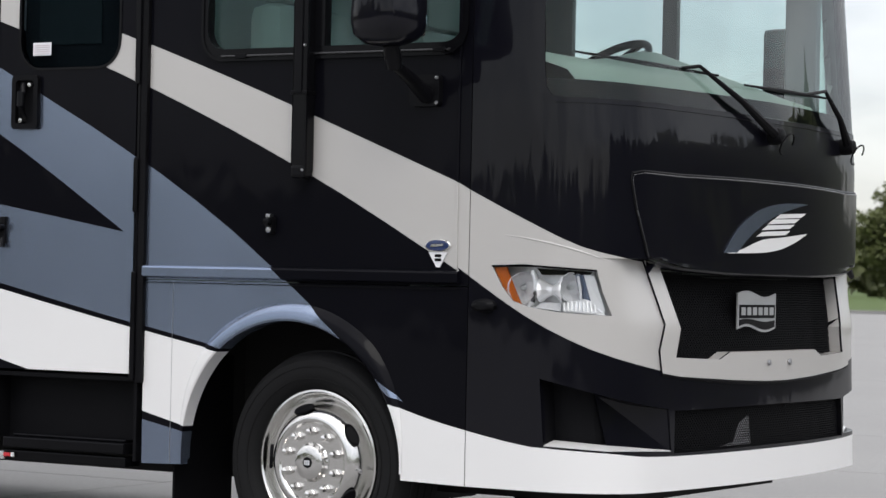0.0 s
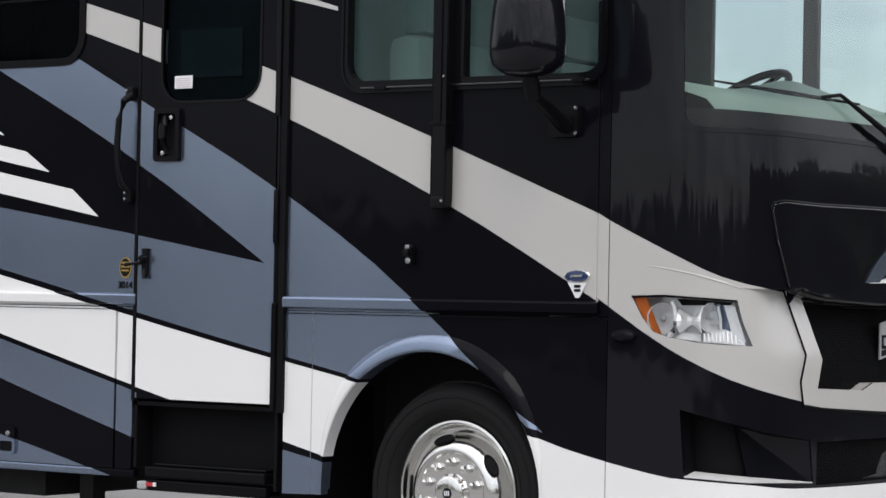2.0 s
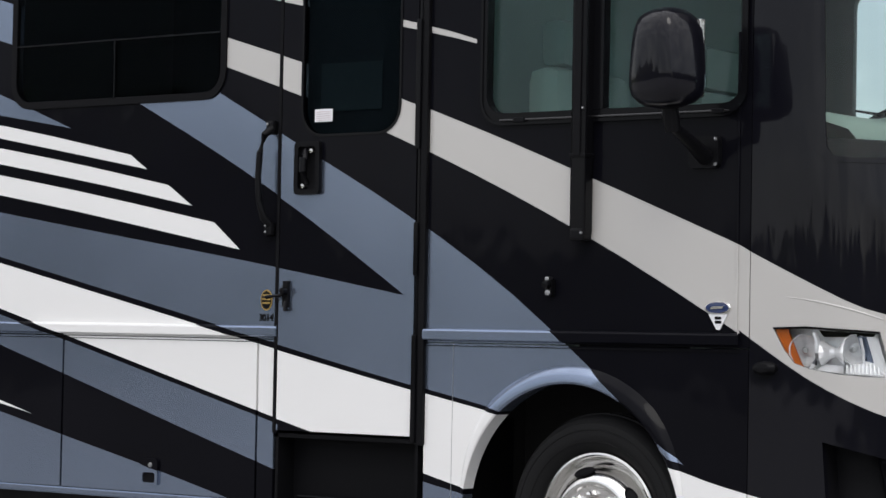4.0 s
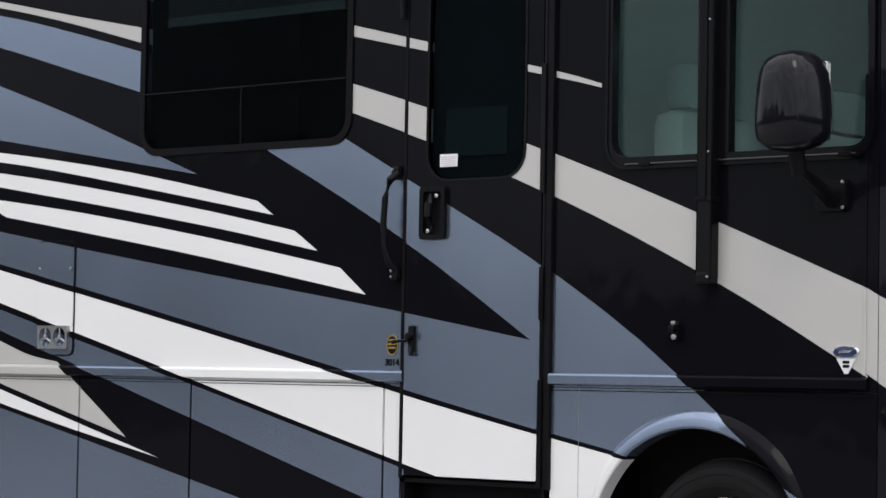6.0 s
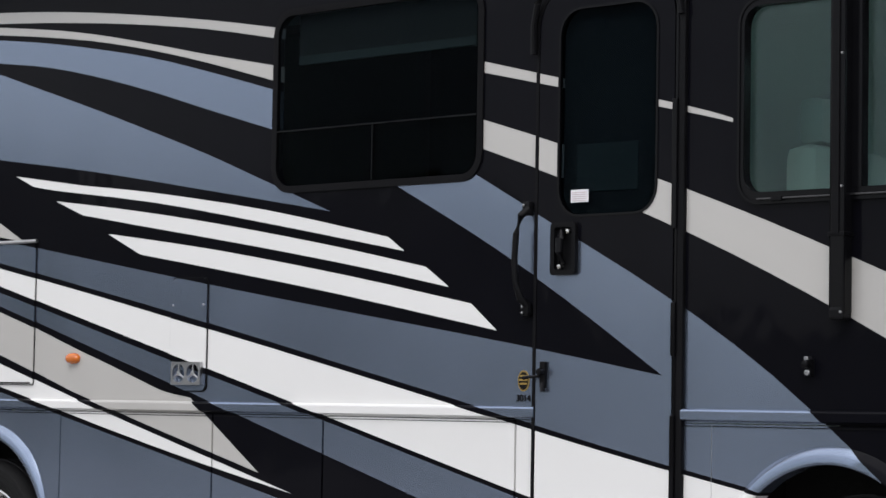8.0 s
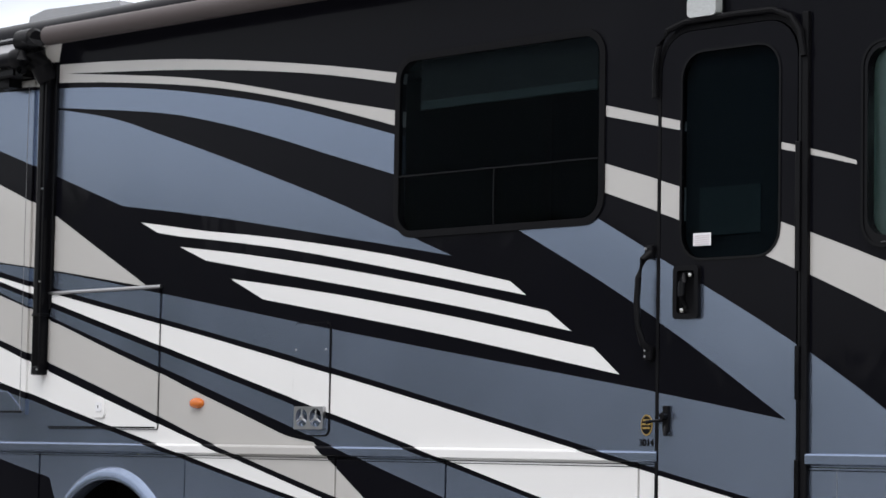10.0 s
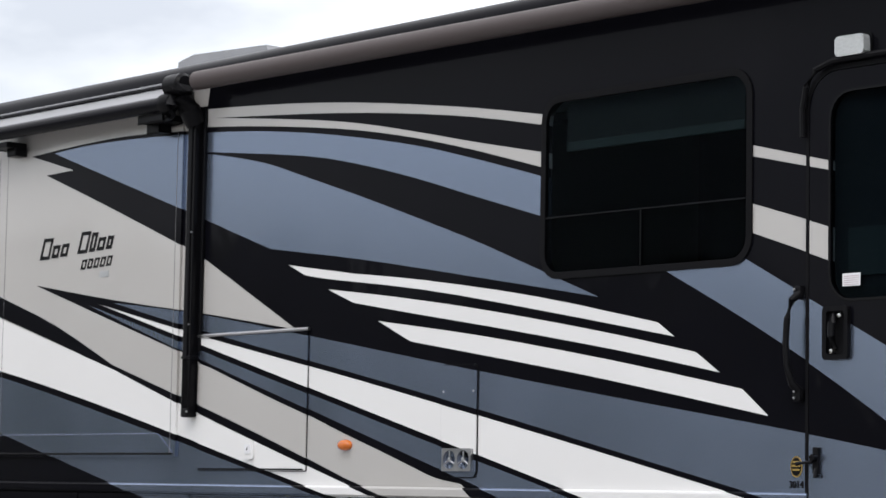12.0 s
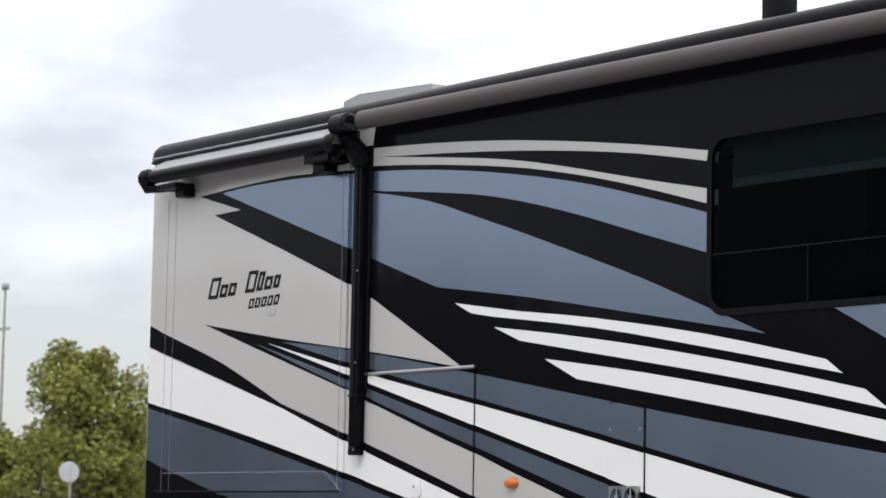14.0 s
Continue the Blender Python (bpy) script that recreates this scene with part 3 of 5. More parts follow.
# belt mouldings, rounded, carrying the paint of the side
for x0, x1 in ((XR, DX0 + 0.005), (DX1 + 0.026, 0.682)):
    bm = bmesh.new()
    prof = [(0.02, 1.106), (-0.012, 1.106), (-0.021, 1.112), (-0.021, 1.144), (-0.018, 1.151), (-0.012, 1.154), (0.02, 1.156)]
    ends = [[bm.verts.new((x, y, z)) for y, z in prof] for x in (x0, x1)]
    for i in range(len(prof)):
        j = (i + 1) % len(prof)
        bm.faces.new((ends[0][i], ends[0][j], ends[1][j], ends[1][i]))
    bm.faces.new(ends[0])
    bm.faces.new(ends[1])
    belt = part("belt_moulding", painted(bm), PAINTS, coach)
    # dark strip laid on as the groove's shadow line under the moulding
    part("belt_groove_shadow", boxes(((x0, -0.0055, 1.0855), (x1, 0.002, 1.0885))), SEAL, belt)

# bottom rail under the baggage doors, with the jack leg hanging below it
part("bottom_rail", painted(boxes(((XR, 0.002, 0.395), (DX0, 0.04, 0.428)), bevel=0.008)), PAINTS, coach)
part("jack", boxes(((-2.05, 0.25, 0.12), (-1.97, 0.33, 0.42)), ((-2.12, 0.2, 0.10), (-1.9, 0.38, 0.125)), bevel=0.006), UNDER, coach, "black levelling jack")


def arch_flare(cx, cz, a, b, name="arch_flare"):
    """A raised lip round the wheel opening that fades out towards its lower ends."""
    bm = bmesh.new()
    rows = []
    n = 44
    for i in range(n + 1):
        t = radians(-2 + 184 * i / n)
        c, s = math.cos(t), math.sin(t)
        fade = min(1.0, max(0.12, math.sin(t) * 1.35))
        w = 0.068 * fade
        prof = [(0.0, 0.055), (0.0, -0.022 * fade - 0.002), (0.10 * w, -0.027 * fade - 0.002), (0.52 * w, -0.026 * fade - 0.002), (0.66 * w, -0.021 * fade - 0.002), (w, -0.001)]
        rows.append([bm.verts.new((cx + (a + d - 0.004) * c, y, cz + (b + d - 0.004) * s)) for d, y in prof])
    for p, q in zip(rows, rows[1:]):
        for k in range(len(p) - 1):
            bm.faces.new((p[k], p[k + 1], q[k + 1], q[k]))
    return part(name, painted(bm), PAINTS, coach, smooth=True)


arch_flare(-0.060, 0.42, 0.505, 0.537)
part("fender_seam", boxes(((-0.6188, -0.0008, 0.385), (-0.6170, 0.004, 1.100))), STEEL, coach)
arch_flare(-5.27, 0.42, 0.52, 0.55)

# chassis, wheel wells and cabin shell
for lo, hi in (((XR + 0.05, 0.045, 0.46), (-5.88, YF - 0.05, 1.02)), ((-4.64, 0.045, 0.46), (-1.545, YF - 0.05, 1.02)), ((-1.545, 0.135, 0.46), (-0.62, YF - 0.05, 1.02)), ((-5.9, 0.5, 0.3), (1.1, 1.9, 0.98)), ((-4.3, 0.22, 0.27), (-2.22, 1.9, 0.459)),
               ((0.50, 0.05, 0.5), (0.95, 2.33, 1.02)), ((-5.9, 0.046, 0.985), (0.6, 2.33, 1.019))):
    part("underbody", boxes((lo, hi)), UNDER, coach, "dark underbody and frame")
part("cab_floor", boxes(((-0.8, 0.05, 1.021), (1.0, YF - 0.04, 1.05))), TRIM, coach)
part("partition", boxes(((-0.78, 0.05, 1.05), (-0.75, YF - 0.04, 3.3))), TRIM, coach, "pale cabin partition behind the seats")
far = slab([[(XR, 0.45), (XS, 0.45), (XS, 1.985), (0.377, 1.985), (0.377, 2.72), (XS, 2.72), (XS, ZT), (XR, ZT)], rrect(-0.158, 1.985, 0.306, 2.72, 0.06)], YF - 0.035, YF)
part("far_wall", far, CABINDARK, coach)
part("rear_wall", painted(boxes(((XR - 0.05, 0.06, 0.45), (XR, YF - 0.06, ZT - 0.03)))), PAINTS, coach)
bm = tube(bmesh.new(), [(XR, 0.05, 0.42), (XR, 0.05, ZT - 0.02)], 0.05, 16)
part("rear_corner", painted(bm), PAINTS, coach, smooth=True)
part("rear_bumper", boxes(((XR - 0.09, 0.05, 0.42), (XR - 0.05, YF - 0.05, 0.7)), bevel=0.015), GLOSSBLACK, coach)
roof = bmesh.new()
rows = []
for i in range(13):
    y = 0.10 + (YF - 0.2) * i / 12
    z = 3.44 + 0.04 * (1 - ((y - YC) / YC) ** 2)
    rows.append([roof.verts.new((x, y, zz)) for x, zz in ((XR, z), (XS, z), (XS, z - 0.06), (XR, z - 0.06))])
for p, q in zip(rows, rows[1:]):
    for k in range(4):
        roof.faces.new((p[k], p[(k + 1) % 4], q[(k + 1) % 4], q[k]))
part("roof", roof, ROOFING, coach, "pale rubber roof", True)


def roof_edge(y, s):
    """The rounded moulding between wall and roof, with a gutter lip and a capped end."""
    bm = bmesh.new()
    prof = [(0.02, 3.335), (-0.032, 3.335), (-0.038, 3.345), (-0.028, 3.354)] + [(0.06 - 0.085 * math.cos(radians(a)), 3.387 + 0.075 * math.sin(radians(a))) for a in range(0, 91, 10)] + [(0.14, 3.461), (0.14, 3.34)]
    ends = []
    for x, k in ((XR - 0.03, 0.70), (XR - 0.01, 0.92), (XR + 0.03, 1.0), (XS, 1.0)):
        ends.append([bm.verts.new((x, y + s * (0.05 + (a - 0.05) * k), 3.335 + (z - 3.335) * k)) for a, z in prof])
    for p, q in zip(ends, ends[1:]):
        for i in range(len(prof)):
            j = (i + 1) % len(prof)
            bm.faces.new((p[i], p[j], q[j], q[i]))
    bm.faces.new(ends[0])
    bm.faces.new(ends[-1])
    return part("roof_edge", bm, BLACK, coach, "glossy black rounded roof moulding", True)


roof_edge(0.0, 1)
roof_edge(YF, -1)

# ---- entry door ----


def entry_door():
    g = 0.012
    pts = rrect(DX0 + g, DZ0 + g, DX1 - g - 0.012, DZ1 - g, 0.15, 6)
    pts = [(x, z) for x, z in pts if z > 1.3] + [(DX0 + g, DZ0 + g), (DX1 - g - 0.012, DZ0 + g)]
    bm = painted(slab([pts, rrect(-1.409, 1.936, -0.895, 2.795, 0.110)], -0.014, 0.03))
    door = part("entry_door", bm, PAINTS, coach, "painted entry door with dark glass, closed")
    part("door_glass", slab([rrect(-1.411, 1.934, -0.893, 2.797, 0.112)], -0.010, -0.004), DARKGLASS, door, "nearly black tinted glass")
    part("glass_trim", ring(-1.415, 1.930, -0.889, 2.801, 0.116, 0.011, -0.018, 0.0), GLOSSBLACK, door)
    # added sheet whose colour lends the black glass its faint tone
    part("door_shade", boxes(((-1.42, 0.018, 1.925), (-0.885, 0.024, 2.805))), DOORBACKING, door, "added dark sheet behind the glass")
    part("inner_pane", boxes(((-1.333, 0.012, 2.035), (-1.012, 0.016, 2.232)), bevel=0.002), material("inner_pane_grey_green", (0.034, 0.050, 0.050), 0.6, 0, 0, 0.1, 4), door, "lower pane seen through the glass")
    part("sticker", boxes(((-1.343, -0.0125, 1.992), (-1.250, -0.0105, 2.044))), LABELWHITE, door, "small white paper label")
    for i in range(5):
        z = 2.034 - 0.0085 * i
        part("print_line", boxes(((-1.335, -0.0133, z - 0.0035), (-1.258, -0.0127, z))), material("faint_print", (0.55, 0.47, 0.5), 0.6), door)
    # recessed paddle handle
    lock = part("handle_plate", slab([rrect(-1.433, 1.694, -1.298, 1.912, 0.018), rrect(-1.412, 1.715, -1.318, 1.892, 0.014)], -0.034, -0.012), PLASTIC, door, "black recessed paddle handle")
    part("cup", boxes(((-1.412, -0.016, 1.715), (-1.318, -0.0142, 1.892))), SEAL, lock)
    part("paddle", tube(bmesh.new(), [(-1.375, -0.018, 1.875), (-1.372, -0.045, 1.84), (-1.372, -0.047, 1.79), (-1.375, -0.022, 1.74)], [0.016, 0.018, 0.018, 0.014], 10), GLOSSBLACK, lock, smooth=True)
    for x, z in ((-1.335, 1.872), (-1.378, 1.728)):
        part("key_lock", lathe(bmesh.new(), [(0, -0.044), (0.009, -0.043), (0.011, -0.036), (0.011, -0.015)], 16, Matrix.Translation((x, 0, z))), CHROME, lock, "chrome key lock", True)
    return door


entry_door()
# black frame gasket, hinge strip and drip rail over the door
loop = [(DX0 - 0.010, DZ0)] + [(x, z) for x, z in rrect(DX0 - 0.010, 0.9, DX1 + 0.012, DZ1 + 0.014, 0.17, 6) if z > 1.5][::-1] + [(DX1 + 0.012, DZ0)]
inner = [(x, z) for x, z in rrect(DX0 + 0.006, 0.9, DX1 - 0.014, DZ1 - 0.008, 0.155, 6) if z > 1.5]
frame_loop = loop + [(DX1 - 0.014, DZ0)] + inner + [(DX0 + 0.006, DZ0)]
part("door_frame", slab([frame_loop], -0.012, 0.02), SEAL, coach, "black door frame and seal")
hinge = boxes(((-0.808, -0.030, 1.865), (-0.784, -0.004, 2.383)), ((-0.806, -0.030, 1.361), (-0.784, -0.004, 1.574)), ((-0.806, -0.030, 0.700), (-0.784, -0.004, 1.127)), ((-0.798, -0.022, 0.70), (-0.784, -0.004, 2.75)), bevel=0.004)
part("hinge", hinge, GLOSSBLACK, coach, "long black piano hinge")
part("hinge_cover", boxes(((-0.787, -0.020, 0.69), (-0.753, 0.012, 2.90)), bevel=0.007), PLASTIC, coach)
drip = [(-1.545, -0.026, 2.62), (-1.545, -0.028, 2.74), (-1.525, -0.03, 2.83), (-1.475, -0.03, 2.895), (-1.38, -0.03, 2.922), (-1.1, -0.03, 2.926), (-0.92, -0.03, 2.922), (-0.83, -0.03, 2.885), (-0.785, -0.03, 2.82), (-0.768, -0.028, 2.72)]
part("drip_rail", tube(bmesh.new(), drip, 0.014, 8), PLASTIC, coach, "black drip rail over the door", True)


def grab_handle():
    top = part("grab_handle", tube(bmesh.new(), [(-1.562, -0.022, 1.975), (-1.582, -0.050, 1.945), (-1.596, -0.062, 1.87), (-1.600, -0.066, 1.77), (-1.595, -0.062, 1.67), (-1.580, -0.050, 1.60), (-1.566, -0.022, 1.572)], [0.017, 0.016, 0.014, 0.0135, 0.014, 0.016, 0.017], 12), PLASTIC, coach, "black curved assist handle", True)
    for z in (1.982, 1.56):
        part("handle_foot", boxes(((-1.592, -0.036, z - 0.035), (-1.548, 0.0, z + 0.025)), bevel=0.014), PLASTIC, top)
        for dz in (-0.018, 0.008):
            part("screw", lathe(bmesh.new(), [(0, -0.043), (0.005, -0.042), (0.006, -0.038)], 10, Matrix.Translation((-1.577, 0, z + dz))), STEEL, top)


grab_handle()


def swing_latch(x, z, arm):
    """Small cast catch; with an arm it holds the door."""
    h = 0.055 if arm else 0.032
    top = part("door_catch", boxes(((x - 0.014, -0.03, z - h), (x + 0.016, 0.0, z + h)), bevel=0.005), PLASTIC, coach, "small black cast catch")
    if not arm:
        part("keyhole", lathe(bmesh.new(), [(0, -0.034), (0.010, -0.033), (0.012, -0.03)], 14, Matrix.Translation((x, 0, z - 0.018))), STEEL, top)
        part("catch_tab", boxes(((x - 0.009, -0.038, z + 0.028), (x + 0.011, -0.012, z + 0.042)), bevel=0.003), STEEL, top)
    part("knob", lathe(bmesh.new(), [(0, -0.055), (0.014, -0.052), (0.016, -0.03), (0.01, -0.028)], 14, Matrix.Translation((x + 0.002, 0, z + 0.012))), GLOSSBLACK, top, smooth=True)
    if arm:
        part("arm", tube(bmesh.new(), [(x, -0.045, z - 0.005), (x - 0.055, -0.05, z - 0.010), (x - 0.085, -0.045, z - 0.014)], [0.007, 0.006, 0.009], 8), GLOSSBLACK, top, smooth=True)
        part("strike", tube(bmesh.new(), [(x + 0.004, -0.026, z - 0.03), (x + 0.006, -0.032, z - 0.07)], [0.008, 0.011], 8), GLOSSBLACK, top, smooth=True)
    return top


swing_latch(-1.472, 1.285, True)
swing_latch(-0.152, 1.315, False)

# seal sticker and model number beside the door
seal = part("seal_sticker", lathe(bmesh.new(), [(0, -0.0026), (0.034, -0.0026), (0.034, 0)], 32, Matrix.Translation((-1.595, 0, 1.26)) @ Matrix.Diagonal((0.92, 1, 1.28, 1))), GOLD, coach, "black and gold oval seal")
part("seal_face", lathe(bmesh.new(), [(0, -0.0036), (0.029, -0.0036), (0.029, -0.0027)], 32, Matrix.Translation((-1.595, 0, 1.26)) @ Matrix.Diagonal((0.92, 1, 1.28, 1))), PLASTIC, seal)
for z, w in ((1.280, 0.018), (1.264, 0.023), (1.248, 0.02)):
    part("seal_bar", boxes(((-1.595 - w, -0.0046, z - 0.004), (-1.595 + w, -0.0037, z + 0.004))), GOLD, seal)


def lettering(body, size, m, mat, parent, label):
    cu = bpy.data.curves.new("lettering", "FONT")
    cu.body, cu.size, cu.extrude, cu.align_x, cu.align_y, cu.offset = body, size, 0.0012, "CENTER", "CENTER", 0.0008
    tmp = bpy.data.objects.new("lettering", cu)
    scene.collection.objects.link(tmp)
    me = bpy.data.meshes.new_from_object(tmp.evaluated_get(bpy.context.evaluated_depsgraph_get()))
    bpy.data.objects.remove(tmp)
    me.materials.append(mat)
    ob = new("lettering", me)
    ob.parent, ob.matrix_local = parent, m
    ob["label"] = label
    return ob


lettering("3014", 0.040, pose(-1.595, -0.002, 1.186, 90), PLASTIC, coach, "black model number 3014")

# ---- step well ----
well = part("step_well", boxes(((-1.53, 0.10, 0.44), (-0.79, 0.13, 0.72)), ((-1.53, 0.0, 0.44), (-1.515, 0.12, 0.72)), ((-0.80, 0.0, 0.38), (-0.785, 0.12, 0.72)), ((-1.53, 0.0, 0.695), (-0.79, 0.12, 0.712))), SEAL, coach, "black step well under the door")
step = part("folding_step", boxes(((-1.45, -0.02, 0.405), (-0.83, 0.09, 0.448)), ((-1.47, 0.005, 0.352), (-0.84, 0.10, 0.392)), ((-1.44, 0.03, 0.448), (-0.86, 0.1, 0.46)), bevel=0.006), GLOSSBLACK, coach, "black folding entry step, stowed")
part("step_motor", boxes(((-1.505, -0.005, 0.352), (-1.455, 0.05, 0.385)), bevel=0.006), ALU, step, "grey step bracket")
part("reflector", boxes(((-1.452, -0.012, 0.366), (-1.415, -0.002, 0.382)), bevel=0.003), RED, step, "small red reflector")
part("reflector_end", boxes(((-1.414, -0.012, 0.365), (-1.400, -0.002, 0.383)), bevel=0.003), LABELWHITE, step)

# ---- windows ----


def side_window(name, x0, z0, x1, z1, r, gl, label, w=0.032):
    top = part(name, ring(x0 - 0.02, z0 - 0.02, x1 + 0.02, z1 + 0.02, r + 0.02, w, -0.009, 0.012), SEAL, coach, label)
    part("pane", slab([rrect(x0 + 0.008, z0 + 0.008, x1 - 0.008, z1 - 0.008, r - 0.008)], -0.006, 0.0), gl, top).visible_shadow = False
    return top


lounge = side_window("lounge_window", *WIN, 0.10, DARKGLASS, "dark privacy glass window with lower vents")
part("vent_rail", boxes(((-3.12, -0.011, 2.392), (-1.88, -0.0065, 2.399))), GLOSSBLACK, lounge)
part("vent_mullion", boxes(((-2.506, -0.011, 2.14), (-2.500, -0.0065, 2.392))), GLOSSBLACK, lounge)
part("shade", boxes(((-3.02, 0.03, 2.74), (-1.92, 0.036, 2.93))), material("day_night_shade", (0.013, 0.018, 0.017), 0.8, 0, 0, 0.1, 3, 0.1, 90), lounge, "partly drawn green-grey shade")
part("shade_rail", boxes(((-3.02, 0.026, 2.700), (-1.92, 0.042, 2.742)), bevel=0.004), material("shade_rail_green", (0.048, 0.070, 0.064), 0.6, 0, 0, 0.1, 3), lounge)
# black sheet stands in for the darkness of the unlit room
part("unlit_room_sheet", boxes(((-3.3, 1.2, 1.2), (-1.7, 1.25, 3.2))), PLASTIC, lounge, "black sheet in place of the unlit room")
cab = part("cab_window", slab([rrect(-0.497, 1.948, 0.698, 2.75, 0.10), rrect(-0.472, 1.992, 0.675, 2.72, 0.075)], -0.010, 0.034), GLOSSBLACK, coach, "tinted cab side window")
part("frame_bead", slab([rrect(-0.501, 1.944, 0.702, 2.754, 0.104), rrect(-0.489, 1.956, 0.690, 2.742, 0.092)], -0.015, -0.008), GLOSSBLACK, cab)
part("pane", slab([rrect(-0.476, 1.988, 0.679, 2.724, 0.078)], 0.026, 0.031), CABGLASS, cab).visible_shadow = False
part("mullion", boxes(((0.028, -0.012, 1.99), (0.074, 0.034, 2.722)), bevel=0.003), GLOSSBLACK, cab)
part("sill_lip", boxes(((-0.40, -0.022, 1.960), (0.63, -0.008, 1.968)), bevel=0.003), LABELEDGE, cab)
for x in (-0.33, 0.36, 0.56):
    part("weep_cover", boxes(((x, -0.027, 1.954), (x + 0.05, -0.019, 1.972)), bevel=0.002), PLASTIC, cab)

# ---- slide-out room and service panels of the side ----
slide = body_panel("slide_out", [rrect(-8.03, 1.298, -6.035, 3.115, 0.012)], -0.014, 0.0, "painted slide-out wall with its flange")
for x in (-7.955, -7.865, -6.085):
    part("flange_line", tube(bmesh.new(), [(x, -0.0135, 1.32), (x, -0.0135, 3.10)], 0.0022, 6), GROOVE, slide)
part("flange_line", tube(bmesh.new(), [(-8.02, -0.014, 1.316), (-6.06, -0.014, 1.316)], 0.006, 6), SEAL, slide)
part("flange_line", tube(bmesh.new(), [(-7.93, -0.014, 1.426), (-6.20, -0.014, 1.426), (-6.05, -0.014, 1.320)], 0.0022, 6), SLATE, slide)
hatch = body_panel("service_hatch", [rrect(-5.83, 1.228, -4.885, 1.940, 0.01)], -0.010, 0.0, "large painted service hatch")
part("hatch_seam", slab([rrect(-5.834, 1.224, -4.881, 1.950, 0.012), rrect(-5.830, 1.228, -4.885, 1.940, 0.01)], -0.004, 0.0), SEAL, hatch)
part("hatch_rail", tube(bmesh.new(), [(-5.84, -0.014, 1.948), (-4.87, -0.014, 1.952)], 0.010, 8), STEEL, hatch, "bright drip rail")
part("hatch_gap", boxes(((-5.82, -0.0125, 1.231), (-4.90, -0.0101, 1.239))), SEAL, hatch)
lock = part("hatch_lock", slab([rrect(-5.405, 1.285, -5.315, 1.385, 0.02)], -0.022, -0.010), WHITE, hatch, "white plastic lock")
part("lock_cap", slab([rrect(-5.385, 1.315, -5.335, 1.365, 0.012)], -0.027, -0.022), LABELWHITE, lock)
part("key_slot", boxes(((-5.363, -0.029, 1.333), (-5.357, -0.027, 1.348))), SEAL, lock)
service = body_panel("vent_panel", [rrect(-3.834, 1.205, -3.578, 1.735, 0.03)], -0.009, 0.0, "painted furnace access panel")
part("panel_seam", slab([rrect(-3.840, 1.199, -3.572, 1.741, 0.034), rrect(-3.834, 1.205, -3.578, 1.735, 0.03)], -0.004, 0.0), SEAL, service)
for x, z in ((-3.815, 1.61), (-3.60, 1.61), (-3.815, 1.32), (-3.60, 1.24)):
    part("screw", lathe(bmesh.new(), [(0, -0.013), (0.005, -0.012), (0.006, -0.009)], 10, Matrix.Translation((x, 0, z))), STEEL, service)
vent = part("exhaust_vent", slab([rrect(-3.803, 1.232, -3.595, 1.340, 0.006), rrect(-3.791, 1.242, -3.707, 1.330, 0.04), rrect(-3.691, 1.242, -3.607, 1.330, 0.04)], -0.026, -0.009), STEEL, service, "twin-port steel furnace vent")
for cx in (-3.749, -3.649):
    part("port", lathe(bmesh.new(), [(0.046, -0.020), (0.044, -0.005), (0.03, 0.0), (0, 0.0)], 24, Matrix.Translation((cx, 0, 1.286))), PLASTIC, vent)
    for a in (90, 210, 330):
        e = (cx + 0.042 * math.cos(radians(a)), -0.022, 1.286 + 0.042 * math.sin(radians(a)))
        part("port_spoke", tube(bmesh.new(), [(cx, -0.022, 1.286), e], 0.005, 6), STEEL, vent)
    part("port_hub", lathe(bmesh.new(), [(0, -0.028), (0.012, -0.026), (0.013, -0.018)], 14, Matrix.Translation((cx, 0, 1.286))), STEEL, vent)
bm = lathe(bmesh.new(), [(0, -0.034), (0.028, -0.031), (0.045, -0.022), (0.052, -0.008), (0.052, 0.0)], 24, Matrix.Translation((-4.566, 0, 1.358)) @ Matrix.Diagonal((0.98, 1, 0.54, 1)))
part("marker_light", bm, AMBER, coach, "amber oval side marker light", True)
for x in (-2.235,):
    hl = part("door_latch", painted(slab([rrect(x - 0.05, 0.46, x + 0.05, 0.575, 0.016), rrect(x - 0.036, 0.472, x + 0.036, 0.515, 0.01)], -0.016, -0.004)), PAINTS, coach, "painted baggage door latch")
    part("latch_cup", boxes(((x - 0.036, -0.0062, 0.472), (x + 0.036, -0.0045, 0.515))), SEAL, hl)
    part("latch_key", lathe(bmesh.new(), [(0, -0.022), (0.01, -0.021), (0.012, -0.016)], 12, Matrix.Translation((x + 0.01, 0, 0.548))), STEEL, hl)
bm = slab([rrect(-1.357, 2.932, -1.204, 3.015, 0.02)], -0.05, 0.0)
porch = part("porch_light", bm, FROST, coach, "frosted white porch light")
part("lamp_base", slab([rrect(-1.367, 2.922, -1.194, 3.025, 0.02)], -0.008, 0.0), GLOSSBLACK, porch)

# rear side name, drawn as plain slanted bars


